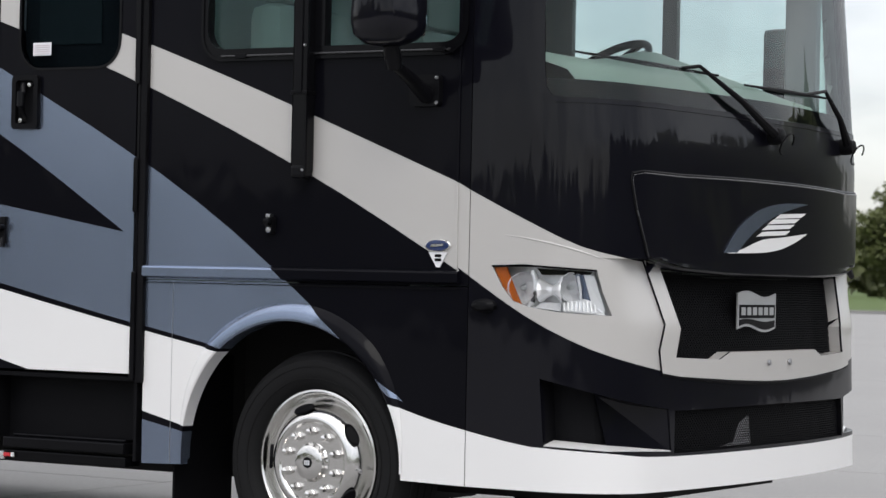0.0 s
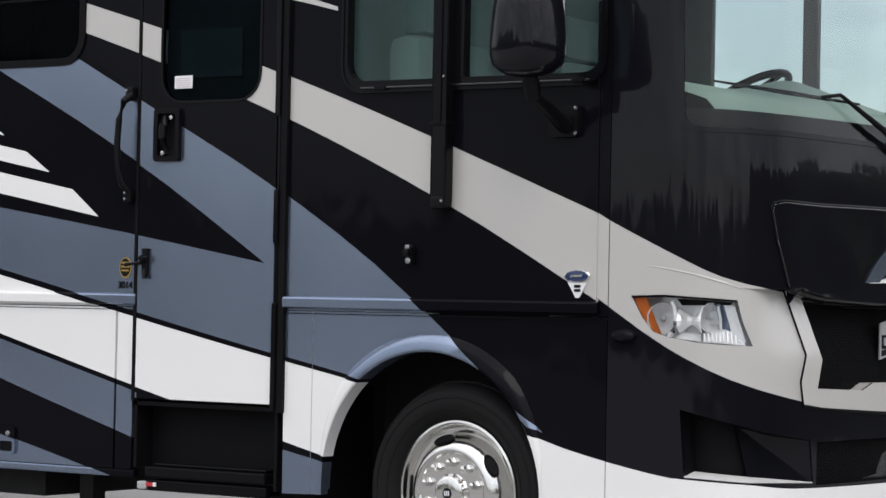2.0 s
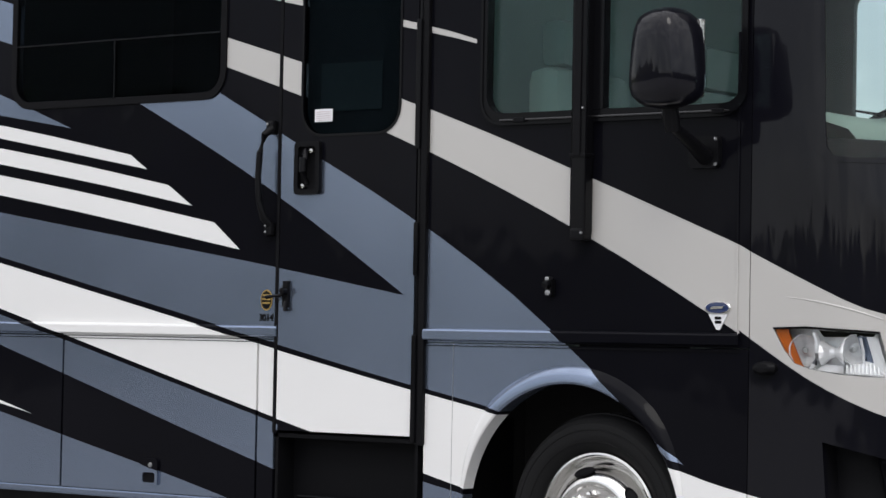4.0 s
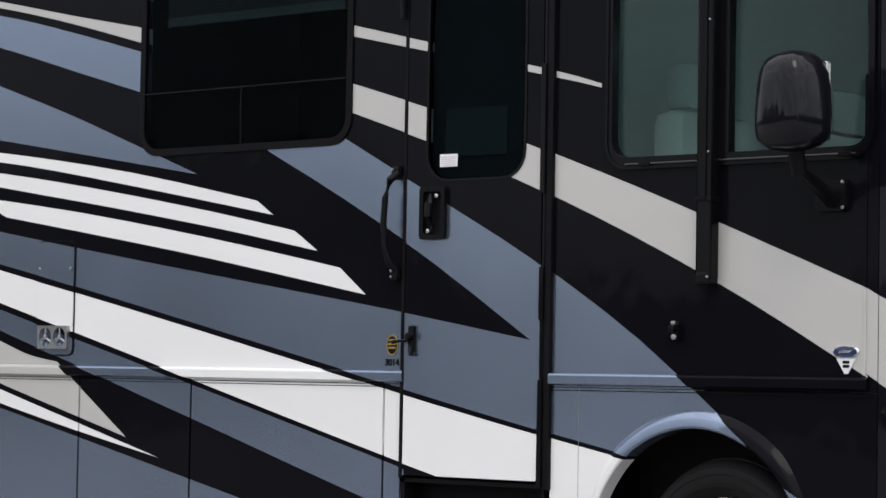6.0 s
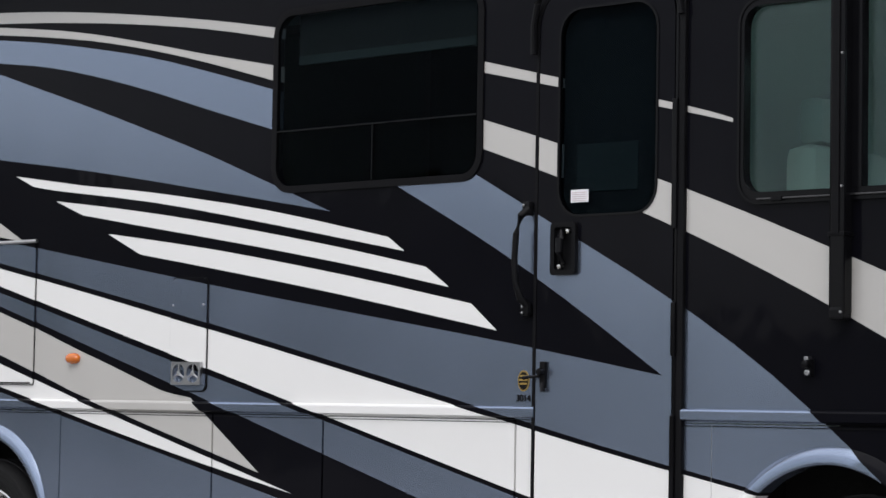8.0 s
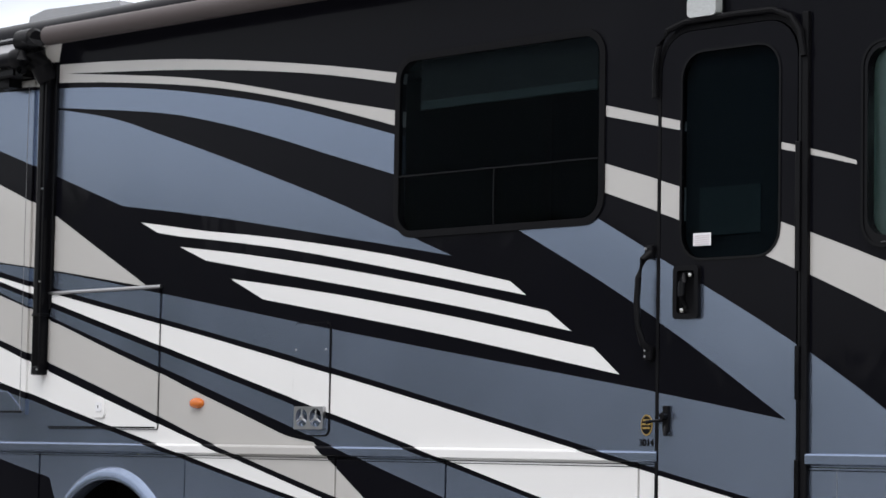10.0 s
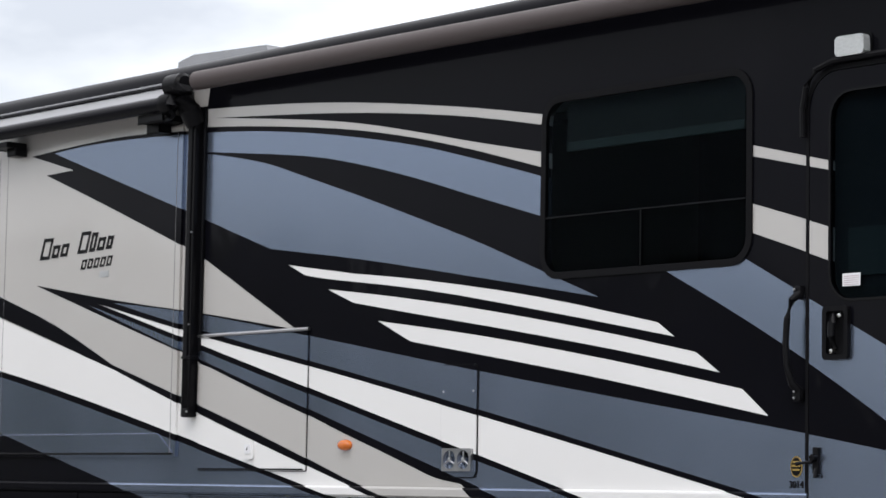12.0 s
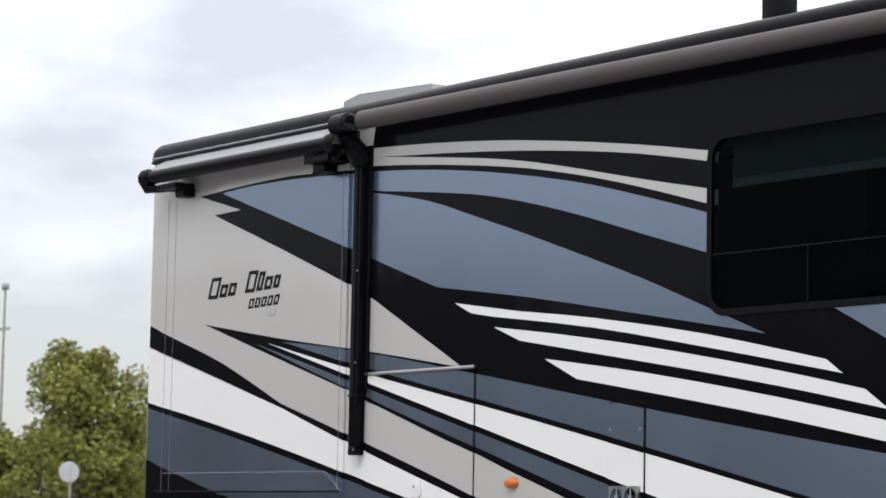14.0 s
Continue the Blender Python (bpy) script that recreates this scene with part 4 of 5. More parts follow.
def slant_bars():
    top = empty("name_badge")
    top.parent = coach
    top["label"] = "black slanted badge lettering as plain bars"
    def bar(x, z, w, h, t):
        k = 0.36
        o = [(x, z), (x + w, z), (x + w + k * h, z + h), (x + k * h, z + h)]
        i = [(x + t + k * t, z + t), (x + w - t + k * t, z + t), (x + w - t + k * (h - t), z + h - t), (x + t + k * (h - t), z + h - t)]
        part("badge_bar", slab([o, i], -0.0165, -0.014), PLASTIC, top)
    for x, w, h in ((-7.475, 0.105, 0.125), (-7.350, 0.075, 0.075), (-7.255, 0.075, 0.075), (-7.07, 0.10, 0.125), (-6.95, 0.06, 0.11), (-6.87, 0.075, 0.075), (-6.775, 0.06, 0.075)):
        bar(x, 2.452 + 0.035 * (x + 7.475), w, h, 0.021)
    for i in range(5):
        bar(-7.03 + 0.066 * i, 2.372 + 0.002 * i, 0.048, 0.058, 0.013)
    part("badge_plate", slab([rrect(-6.83, 2.318, -6.735, 2.355, 0.006)], -0.0165, -0.014), ALU, top)


slant_bars()
# ---- front cap ----
CAP_PLAN = []


def cap_plan():
    """Half the cap in plan, from the body seam round the corner to the centre line."""
    a, b = 0.33, 0.30
    pts = [(XS + (1.0 - XS) * i / 6, 0.0) for i in range(6)]
    pts += [(1.0 + a * math.sin(radians(t)) ** 1.0, b - b * math.cos(radians(t))) for t in range(0, 79, 6)]
    x1, y1 = pts[-1]
    pts += [(x1 + (XF - x1) * (1 - (1 - i / 18) ** 2), y1 + (YC - y1) * i / 18) for i in range(1, 19)]
    return pts


CAP_PLAN = cap_plan()


def lean(z):
    """How far the cap reaches ahead of the seam at a height: upright below, raked at the glass, rounded at the top."""
    k = 1.0 - 0.14 * max(0.0, z - 1.62)
    if z > 2.95:
        k -= 0.9 * (z - 2.95) ** 2 * 2.2
    if z < 0.9:
        k += 0.055 * (0.9 - z)
    return k


def dent(y, z):
    """How far the grille and the taupe round it fall back under the overhanging hood."""
    if not 0.97 < z < 1.21:
        return 0.0
    s = min(1.0, max(0.0, (min(y, 2 * YC - y) - 0.06) / 0.18))
    return 0.05 * s * s * (3 - 2 * s) * min(1.0, (z - 0.97) / 0.21)


def front_x(y, z):
    y = min(y, 2 * YC - y)
    for (x0, y0), (x1, y1) in zip(CAP_PLAN, CAP_PLAN[1:]):
        if y0 <= y <= y1 and y1 > y0:
            return XS + (x0 + (x1 - x0) * (y - y0) / (y1 - y0) - XS) * lean(z) - dent(y, z)
    return XS + (XF - XS) * lean(z) - dent(y, z)


def cap_half():
    bm = bmesh.new()
    zs = sorted([0.372 + (3.43 - 0.372) * i / 62 for i in range(63)] + [1.199, 1.2095])
    grid = [[bm.verts.new((XS + (x - XS) * lean(z) - dent(y, z), y + (0.12 * max(0, z - 3.1) if y < 1 else 0), z)) for x, y in CAP_PLAN] for z in zs]
    for p, q in zip(grid, grid[1:]):
        for i in range(len(CAP_PLAN) - 1):
            bm.faces.new((p[i], p[i + 1], q[i + 1], q[i]))
    return bm


K = 0.5
cap = painted(cap_half(), K)
for f in cut(cap, curve([(1.0, 0.53), (1.3, 0.515), (1.56, 0.497), (2.2, 0.497)]) + [(2.2, 0.2), (1.0, 0.2)], K):
    f.material_index = 3


def take(poly):
    """Take the faces within an outline out of the cap, as a mesh of their own."""
    faces = cut(cap, poly, K)
    out = bmesh.new()
    made = {}
    for f in faces:
        for v in f.verts:
            if v not in made:
                made[v] = out.verts.new(v.co)
        try:
            g = out.faces.new([made[v] for v in f.verts])
            g.material_index = f.material_index
        except ValueError:
            pass
    bmesh.ops.delete(cap, geom=faces, context="FACES")
    bmesh.ops.recalc_face_normals(out, faces=out.faces)
    if sum((f.normal.x - 0.6 * f.normal.y) * f.calc_area() for f in out.faces) < 0:
        bmesh.ops.reverse_faces(out, faces=out.faces)
    out.normal_update()
    return out


def shifted(bm, d, keep_front=False, lip=True):
    """A copy of a patch moved d along its normals, with a wall back to its old rim: a recess (d < 0) or a raised panel."""
    c = bm.copy()
    c.normal_update()
    moves = {v: v.co + v.normal * d for v in c.verts}
    rim = [e for e in c.edges if e.is_boundary and min(v.co.y for v in e.verts) < YC - 1e-3]
    if lip:
        low = {}
        for e in rim:
            for v in e.verts:
                if v not in low:
                    low[v] = c.verts.new(v.co)
        for e in rim:
            a, b = e.verts
            c.faces.new((a, b, low[b], low[a]))
    for v, co in moves.items():
        v.co = co
    return c


def both(bm):
    """Add the mirror image across the coach's centre line."""
    g = bmesh.ops.duplicate(bm, geom=bm.verts[:] + bm.edges[:] + bm.faces[:])["geom"]
    vs = [v for v in g if isinstance(v, bmesh.types.BMVert)]
    for v in vs:
        v.co.y = 2 * YC - v.co.y
    bmesh.ops.reverse_faces(bm, faces=[f for f in g if isinstance(f, bmesh.types.BMFace)])
    bmesh.ops.remove_doubles(bm, verts=bm.verts, dist=1e-4)
    return bm


def mirrored(bm):
    c = bm.copy()
    for v in c.verts:
        v.co.y = 2 * YC - v.co.y
    return c


def cap_point(u, z, d=0.0):
    """A place on the cap's near half at (u, z), d behind the surface, with the surface's outward normal."""
    y = 0.0
    while front_x(y, z) + K * y < u and y < 0.6:
        y += 0.001
    n = Vector((0, -1, 0))
    if y > 0.002:
        n = Vector((0.01, -(front_x(y + 0.01, z) - front_x(y, z)), 0)).normalized()
    return Vector((u - K * y, y, z)) - n * d, n


glass_outline = [(1.010, 2.86), (1.008, 2.40), (1.018, 1.90), (1.025, 1.82), (1.05, 1.790), (1.10, 1.782), (1.40, 1.776), (2.3, 1.774), (2.3, 2.92), (1.05, 2.92)]
frame_outline = [(0.955, 2.88), (0.960, 2.40), (0.965, 1.90), (0.972, 1.83), (1.000, 1.782), (1.06, 1.765), (1.40, 1.757), (2.3, 1.755), (2.3, 2.97), (1.02, 2.97)]
head_outline = [(0.815, 1.178), (0.95, 1.183), (1.24, 1.168), (1.265, 1.09), (1.305, 1.005), (1.20, 1.008), (1.08, 1.015), (0.97, 1.03), (0.905, 1.05), (0.86, 1.10)]
fog_outline = [(1.02, 0.775), (1.28, 0.72), (1.54, 0.668), (1.553, 0.515), (1.30, 0.522), (1.04, 0.535)]
lower_outline = [(1.565, 0.662), (2.3, 0.668), (2.3, 0.512), (1.565, 0.507)]
hood_edge = [(1.445, 1.209), (1.50, 1.192), (1.565, 1.179), (1.68, 1.172), (1.81, 1.167), (2.3, 1.166)]
grille_outline = [(1.478, 1.192)] + [(u, z - 0.009) for u, z in hood_edge[1:]] + [(2.3, 0.872), (1.79, 0.872), (1.745, 0.845), (1.557, 0.855), (1.575, 0.96)]
surround_outline = [(1.418, 1.207), (1.445, 1.204)] + [(u, z - 0.005) for u, z in hood_edge[1:]] + [(2.3, 0.757), (1.96, 0.757), (1.82, 0.765), (1.575, 0.786), (1.503, 0.80), (1.492, 0.88), (1.512, 0.975)]
hood_outline = [(1.385, 1.515), (1.372, 1.50), (1.395, 1.38)] + hood_edge + [(2.3, 1.522), (1.90, 1.522), (1.56, 1.516), (1.41, 1.520)]

frit_outline = [(0.97, 1.77), (1.0, 1.850), (1.06, 1.850), (1.40, 1.836), (2.3, 1.842), (2.3, 1.78)]
screen = take(glass_outline)
screen_rim = take(frame_outline)
grille_patch = take(grille_outline)
surround = take(surround_outline)
head = take(head_outline)
fog = take(fog_outline)
lower = take(lower_outline)
hood = take(hood_outline)
for v in hood.verts:
    v.co.x += dent(v.co.y, v.co.z)
for f in hood.faces:
    f.material_index = 0
for f in surround.faces:
    f.material_index = 2

both(cap)
gone = [f for f in cut(cap, [(0.712, 1.985), (0.96, 1.985), (0.93, 2.72), (0.712, 2.72)], 0.0) if f.calc_center_median().y > YC]
bmesh.ops.delete(cap, geom=gone, context="FACES")
cap_ob = part("front_cap", cap, CAP_PAINTS, coach, "glossy painted moulded front cap", True)
mod = cap_ob.modifiers.new("thickness", "SOLIDIFY")
mod.thickness, mod.offset = 0.025, -1.0
crisp = cap_ob.modifiers.new("crisp_edges", "EDGE_SPLIT")
crisp.split_angle = radians(35)
frit = screen.copy()
keep = set(cut(frit, frit_outline, K))
bmesh.ops.delete(frit, geom=[f for f in frit.faces if f not in keep], context="FACES")
windshield = part("windshield", both(screen), WINDSHIELD, coach, "large curved green-tinted windshield", True)
windshield.visible_shadow = False
for v in frit.verts:
    v.co += Vector((-0.004, 0.003, 0))
part("black_border", both(frit), PLASTIC, windshield, "black printed lower border", True)
part("windshield_seal", both(shifted(screen_rim, 0.004)), CAPBLACK, windshield, "black rubber surround", True)
part("grille_surround", both(shifted(surround, 0.009)), PAINTS, coach, "taupe moulded grille surround", True)
hood_ob = part("hood_panel", both(shifted(hood, 0.010)), CAP_PAINTS, coach, "black service hood panel", True)
bmesh.ops.delete(hood, geom=[f for f in hood.faces if f.calc_center_median().z < 1.235], context="FACES")
part("hood_gap", both(shifted(hood, -0.02)), SEAL, hood_ob)
mouth = shifted(grille_patch, -0.05)
mouth.faces.ensure_lookup_table()
bmesh.ops.delete(mouth, geom=mouth.faces[:len(grille_patch.faces)], context="FACES")
bmesh.ops.delete(mouth, geom=[f for f in mouth.faces if f.calc_center_median().z > 1.145], context="FACES")
part("grille_mouth", both(mouth), TAUPE, coach, "taupe inner wall of the grille opening")
part("grille_recess", both(shifted(shifted(grille_patch, -0.05, lip=False), -0.06)), SEAL, coach)
# rolled edge of the cap along the seam of the hood
for far in (False, True):
    line = []
    marks = [(1.437, 1.225), (1.412, 1.31), (1.388, 1.39), (1.367, 1.495), (1.372, 1.517), (1.41, 1.526), (1.56, 1.522), (1.75, 1.526), (1.90, 1.528), (2.2, 1.528)]
    for u, z in [(p[0] + (q[0] - p[0]) * k / 8, p[1] + (q[1] - p[1]) * k / 8) for p, q in zip(marks, marks[1:]) for k in range(8)] + marks[-1:]:
        y = 0.0
        while front_x(y, z) + K * y < u and y < YC:
            y += 0.001
        y = min(y, YC)
        if not line or abs(line[-1][1] - (2 * YC - y if far else y)) + abs(line[-1][2] - z) > 0.003:
            line.append((front_x(y, z) + 0.002, 2 * YC - y if far else y, z))
    part("seam_edge", tube(bmesh.new(), line, 0.0055, 8), GLOSSBLACK, hood_ob, smooth=True)
    # lighter tube painted as the thin highlight along the seam
    part("seam_highlight", tube(bmesh.new(), [(x + 0.007, y, z - 0.007) for x, y, z in line], 0.0025, 6), LABELEDGE, hood_ob, smooth=True)
# black tube drawn as the gap's shadow line between the surround and the bumper
gap = []
for i in range(49):
    y = 0.33 + (2 * YC - 0.66) * i / 48
    x = front_x(y, 0.79)
    u = x + K * min(y, 2 * YC - y)
    z = 0.757 + (0.043 * max(0.0, (1.94 - u) / 0.44) ** 1.5 if u < 1.94 else 0.0)
    gap.append((x + 0.001, y, z - 0.004))
part("surround_shadow_line", tube(bmesh.new(), gap, 0.0075, 8), SEAL, coach)
# rounded lower lip of the hood, overhanging the grille
lip = bmesh.new()
rails = []
for i in range(25):
    y = 0.24 + (YC - 0.24) * i / 24
    x = front_x(y, 1.23)
    u = x + K * y
    z = hood_edge[-1][1]
    for (u0, z0), (u1, z1) in zip(hood_edge, hood_edge[1:]):
        if u0 <= u <= u1:
            z = z0 + (z1 - z0) * (u - u0) / (u1 - u0)
    z = min(z, hood_edge[0][1])
    rails.append([lip.verts.new((x + dx, y, z + dz)) for dx, dz in ((0.011, 0.004), (0.006, -0.004), (-0.005, -0.008), (-min(0.06, 0.008 + 0.4 * (y - 0.24)), -0.004), (-min(0.11, 0.01 + 0.6 * (y - 0.24)), 0.004))])
for p, q in zip(rails, rails[1:]):
    for k in range(4):
        lip.faces.new((p[k], p[k + 1], q[k + 1], q[k]))
part("hood_lip", both(lip), CAPBLACK, hood_ob, smooth=True)
# near-black sheets set back inside the bumper openings
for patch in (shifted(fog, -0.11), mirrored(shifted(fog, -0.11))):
    part("bumper_recess", patch, SEAL, coach, "near-black lining of the bumper recess")
for far in (False, True):
    for name, mat, pts, label in (
            ("recess_ledge", WHITE, [(1.042, 0.538, 0.001), (1.30, 0.526, 0.001), (1.552, 0.519, 0.001), (1.30, 0.541, 0.085), (1.055, 0.553, 0.085)], "white ledge along the recess"),
            ("recess_panel", CAPBLACK, [(1.265, 0.722, 0.085), (1.545, 0.668, 0.004), (1.556, 0.513, 0.004), (1.335, 0.527, 0.085)], "slanting gloss black panel")):
        bm = bmesh.new()
        bm.faces.new([bm.verts.new(cap_point(*p)[0]) for p in pts])
        if far:
            bm = mirrored(bm)
        ob = part(name, bm, mat, coach, label)
        th = ob.modifiers.new("thickness", "SOLIDIFY")
        th.thickness = 0.004
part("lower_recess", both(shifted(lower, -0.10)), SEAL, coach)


def grille_mesh(name, poly, pitch, wire, back):
    """Woven black wire: short crossing strips over an outline in (u, z), both halves of the front."""
    vs, fs = [], []
    step = pitch / 2
    ny, nz = int(2.4 / step), int(0.9 / step)
    for i in range(ny):
        for j in range(nz):
            if (i + j) % 2:
                continue
            y, z = i * step, 0.4 + j * step
            for s in (1, -1):
                y2, z2 = y + step, z + s * step * 0.8
                my, mz = (y + y2) / 2, (z + z2) / 2
                fy = min(my, 2 * YC - my)
                if not inside(poly, XS + (front_x(fy, mz) - XS) + K * fy, mz):
                    continue
                d = Vector((0, y2 - y, z2 - z)).normalized()
                n = Vector((0, -d.z, d.y)) * wire
                a, b = Vector((front_x(y, z) - back, y, z)), Vector((front_x(y2, z2) - back, y2, z2))
                k = len(vs)
                vs += [tuple(a - n), tuple(b - n), tuple(b + n), tuple(a + n)]
                fs.append((k, k + 1, k + 2, k + 3))
    me = bpy.data.meshes.new(name)
    me.from_pydata(vs, [], fs)
    me.materials.append(SEAL)
    ob = new(name, me)
    ob.parent = coach
    ob["label"] = "black woven wire grille"
    sol = ob.modifiers.new("gauge", "SOLIDIFY")
    sol.thickness = 0.003
    return ob


grille_mesh("grille", grille_outline, 0.019, 0.0015, 0.045)
grille_mesh("lower_grille", lower_outline, 0.018, 0.0015, 0.02)

front_shape_later = [(0.80, 0.515), (0.90, 0.53), (0.96, 0.60), (1.03, 0.625), (1.05, 0.515)]
# headlights: clear lens, amber corner, chrome bowls in a bright housing
AMBER_CUT = [(0.80, 1.2), (0.873, 1.2), (0.880, 1.16), (0.909, 1.097), (0.948, 1.02), (0.90, 1.0), (0.80, 1.05)]
BROW_CUT = [(0.80, 1.20), (1.26, 1.19), (1.25, 1.161), (1.10, 1.169), (0.95, 1.174), (0.83, 1.171), (0.80, 1.166)]


def cap_sheet(corners, thick=0.004):
    """A thin plate through (u, z, depth) corners on the cap's near half."""
    bm = bmesh.new()
    front = [cap_point(*c) for c in corners]
    a = [bm.verts.new(p) for p, n in front]
    b = [bm.verts.new(p - n * thick) for p, n in front]
    bm.faces.new(a)
    bm.faces.new(b[::-1])
    for k in range(len(a)):
        j = (k + 1) % len(a)
        bm.faces.new((a[k], b[k], b[j], a[j]))
    return bm


def lamp_pieces():
    """What stands behind the lens: (name, mesh, material, smooth)."""
    out = []
    for u, z, r, d in ((0.925, 1.098, 0.056, 0.040), (1.140, 1.103, 0.054, 0.042)):
        c, n = cap_point(u, z, d)
        m = Matrix.Translation(c) @ (n + Vector((0.55, 0, 0))).normalized().to_track_quat("-Y", "Z").to_matrix().to_4x4()
        out.append(("reflector_bowl", lathe(bmesh.new(), [(0.012, 0.030), (r * 0.5, 0.020), (r * 0.85, 0.002), (r, -0.014), (r * 1.06, -0.012)], 13, m), LAMPSILVER, False))
        out.append(("bulb", lathe(bmesh.new(), [(0, -0.004), (0.008, 0.0), (0.011, 0.03)], 14, m), FROST, True))
    # waisted main reflector between two flared ends
    p, q = cap_point(1.000, 1.092, 0.034)[0], cap_point(1.110, 1.092, 0.034)[0]
    m = Matrix.Translation(p) @ (q - p).normalized().to_track_quat("Y", "Z").to_matrix().to_4x4()
    w = (q - p).length
    out.append(("horn_reflector", lathe(bmesh.new(), [(0.046, 0.0), (0.040, 0.1 * w), (0.024, 0.35 * w), (0.018, 0.52 * w), (0.026, 0.68 * w), (0.046, 0.92 * w), (0.050, w)], 12, m), LAMPSILVER, False))
    # pale curved rib beside the signal, and a slim one beyond the horns
    out.append(("rib", tube(bmesh.new(), [cap_point(u, z, 0.014)[0] for u, z in ((0.975, 1.160), (0.988, 1.130), (0.990, 1.090), (0.978, 1.050), (0.960, 1.030))], [0.009, 0.011, 0.011, 0.010, 0.007], 10), REFLECTOR, True))
    out.append(("rib", tube(bmesh.new(), [cap_point(u, z, 0.016)[0] for u, z in ((1.165, 1.145), (1.176, 1.100), (1.180, 1.060))], [0.005, 0.006, 0.005], 8), REFLECTOR, True))
    # bright lower shelves of the housing, and fluted bands behind the signal
    for pts in ([(0.990, 1.028, 0.010), (1.098, 1.018, 0.009), (1.092, 1.046, 0.036), (1.004, 1.050, 0.038)], [(1.106, 1.017, 0.009), (1.282, 1.006, 0.008), (1.244, 1.050, 0.022), (1.190, 1.064, 0.026), (1.112, 1.054, 0.036)]):
        out.append(("shelf", cap_sheet(pts), LAMPSILVER, False))
    for k in range(9):
        u = 1.112 + 0.016 * k
        out.append(("flute", tube(bmesh.new(), [cap_point(u, 1.020 - 0.0006 * k, 0.010)[0], cap_point(u - 0.002, 1.048 + 0.001 * k, 0.024)[0]], 0.0035, 6), REFLECTOR, True))
    out.append(("side_panel", cap_sheet([(1.190, 1.150, 0.018), (1.232, 1.146, 0.010), (1.282, 1.018, 0.010), (1.226, 1.045, 0.018)]), REFLECTOR, False))
    out.append(("dark_gap", cap_sheet([(1.152, 1.150, 0.040), (1.200, 1.148, 0.030), (1.230, 1.050, 0.030), (1.180, 1.056, 0.040)]), SLATE, False))
    out.append(("dark_brow", cap_sheet([(0.996, 1.170, 0.008), (1.225, 1.160, 0.006), (1.220, 1.150, 0.030), (1.004, 1.146, 0.034)]), SEAL, False))
    return out


def headlight(lens_patch, flip):
    housing = shifted(lens_patch, -0.065)
    lens = lens_patch.copy()
    amber = lens_patch.copy()
    keep = set(cut(amber, AMBER_CUT, K))
    bmesh.ops.delete(amber, geom=[f for f in amber.faces if f not in keep], context="FACES")
    amber = shifted(amber, -0.006)
    for v in amber.verts:
        v.co += Vector((0.0, 0.003, 0))
    brow = lens_patch.copy()
    inner = set(cut(brow, BROW_CUT, K))
    bmesh.ops.delete(brow, geom=[f for f in brow.faces if f not in inner], context="FACES")
    brow = shifted(brow, 0.003)
    turn = mirrored if flip else (lambda b: b)
    body = part("headlight", turn(housing), REFLECTOR, coach, "clear wraparound headlight with amber corner", True)
    g = part("lens", turn(lens), CLEAR, body, "clear plastic lens", True)
    g.visible_shadow = False
    part("bezel", turn(brow), GLOSSBLACK, body, "black upper edge of the lens")
    part("turn_signal", turn(amber), AMBER, body, "amber turn signal", True)
    for name, b, mat, soft in lamp_pieces():
        part(name, turn(b), mat, body, smooth=soft)
    return body


headlight(head, False)
headlight(head, True)
# styling crease that runs from the fender into the brow over the headlight
crease = []
for i in range(17):
    s = i / 16
    u, z = 0.87 + 0.455 * s, 1.287 - 0.045 * s - 0.055 * s * s
    y = 0.0
    while front_x(y, z) + K * y < u and y < 0.5:
        y += 0.001
    crease.append((u - K * y - 0.0015, y + 0.0015, z))
part("brow_crease", tube(bmesh.new(), crease, [0.0015 + 0.0035 * math.sin(math.pi * min(1, i / 16 * 0.8 + 0.05)) for i in range(17)], 10), TAUPE, coach, smooth=True)
# parking lamp bump on the fender corner
part("corner_sensor", lathe(bmesh.new(), [(0, -0.035), (0.02, -0.033), (0.032, -0.02), (0.034, 0.0)], 18, Matrix.Translation((0.790, 0, 1.031)) @ Matrix.Diagonal((1.5, 1, 0.75, 1))), PLASTIC, coach, "black rubber bumper stud", True)
# cap seam and styling crease
part("cap_seam", boxes(((XS - 0.004, 0.004, 0.375), (XS + 0.0005, 0.02, 3.36))), SEAL, coach)
part("cap_moulding", painted(boxes(((XS - 0.062, -0.005, 1.16), (XS - 0.050, 0.0, 2.25)), bevel=0.002)), PAINTS, coach)

# front badge plate, drawn as plain shapes


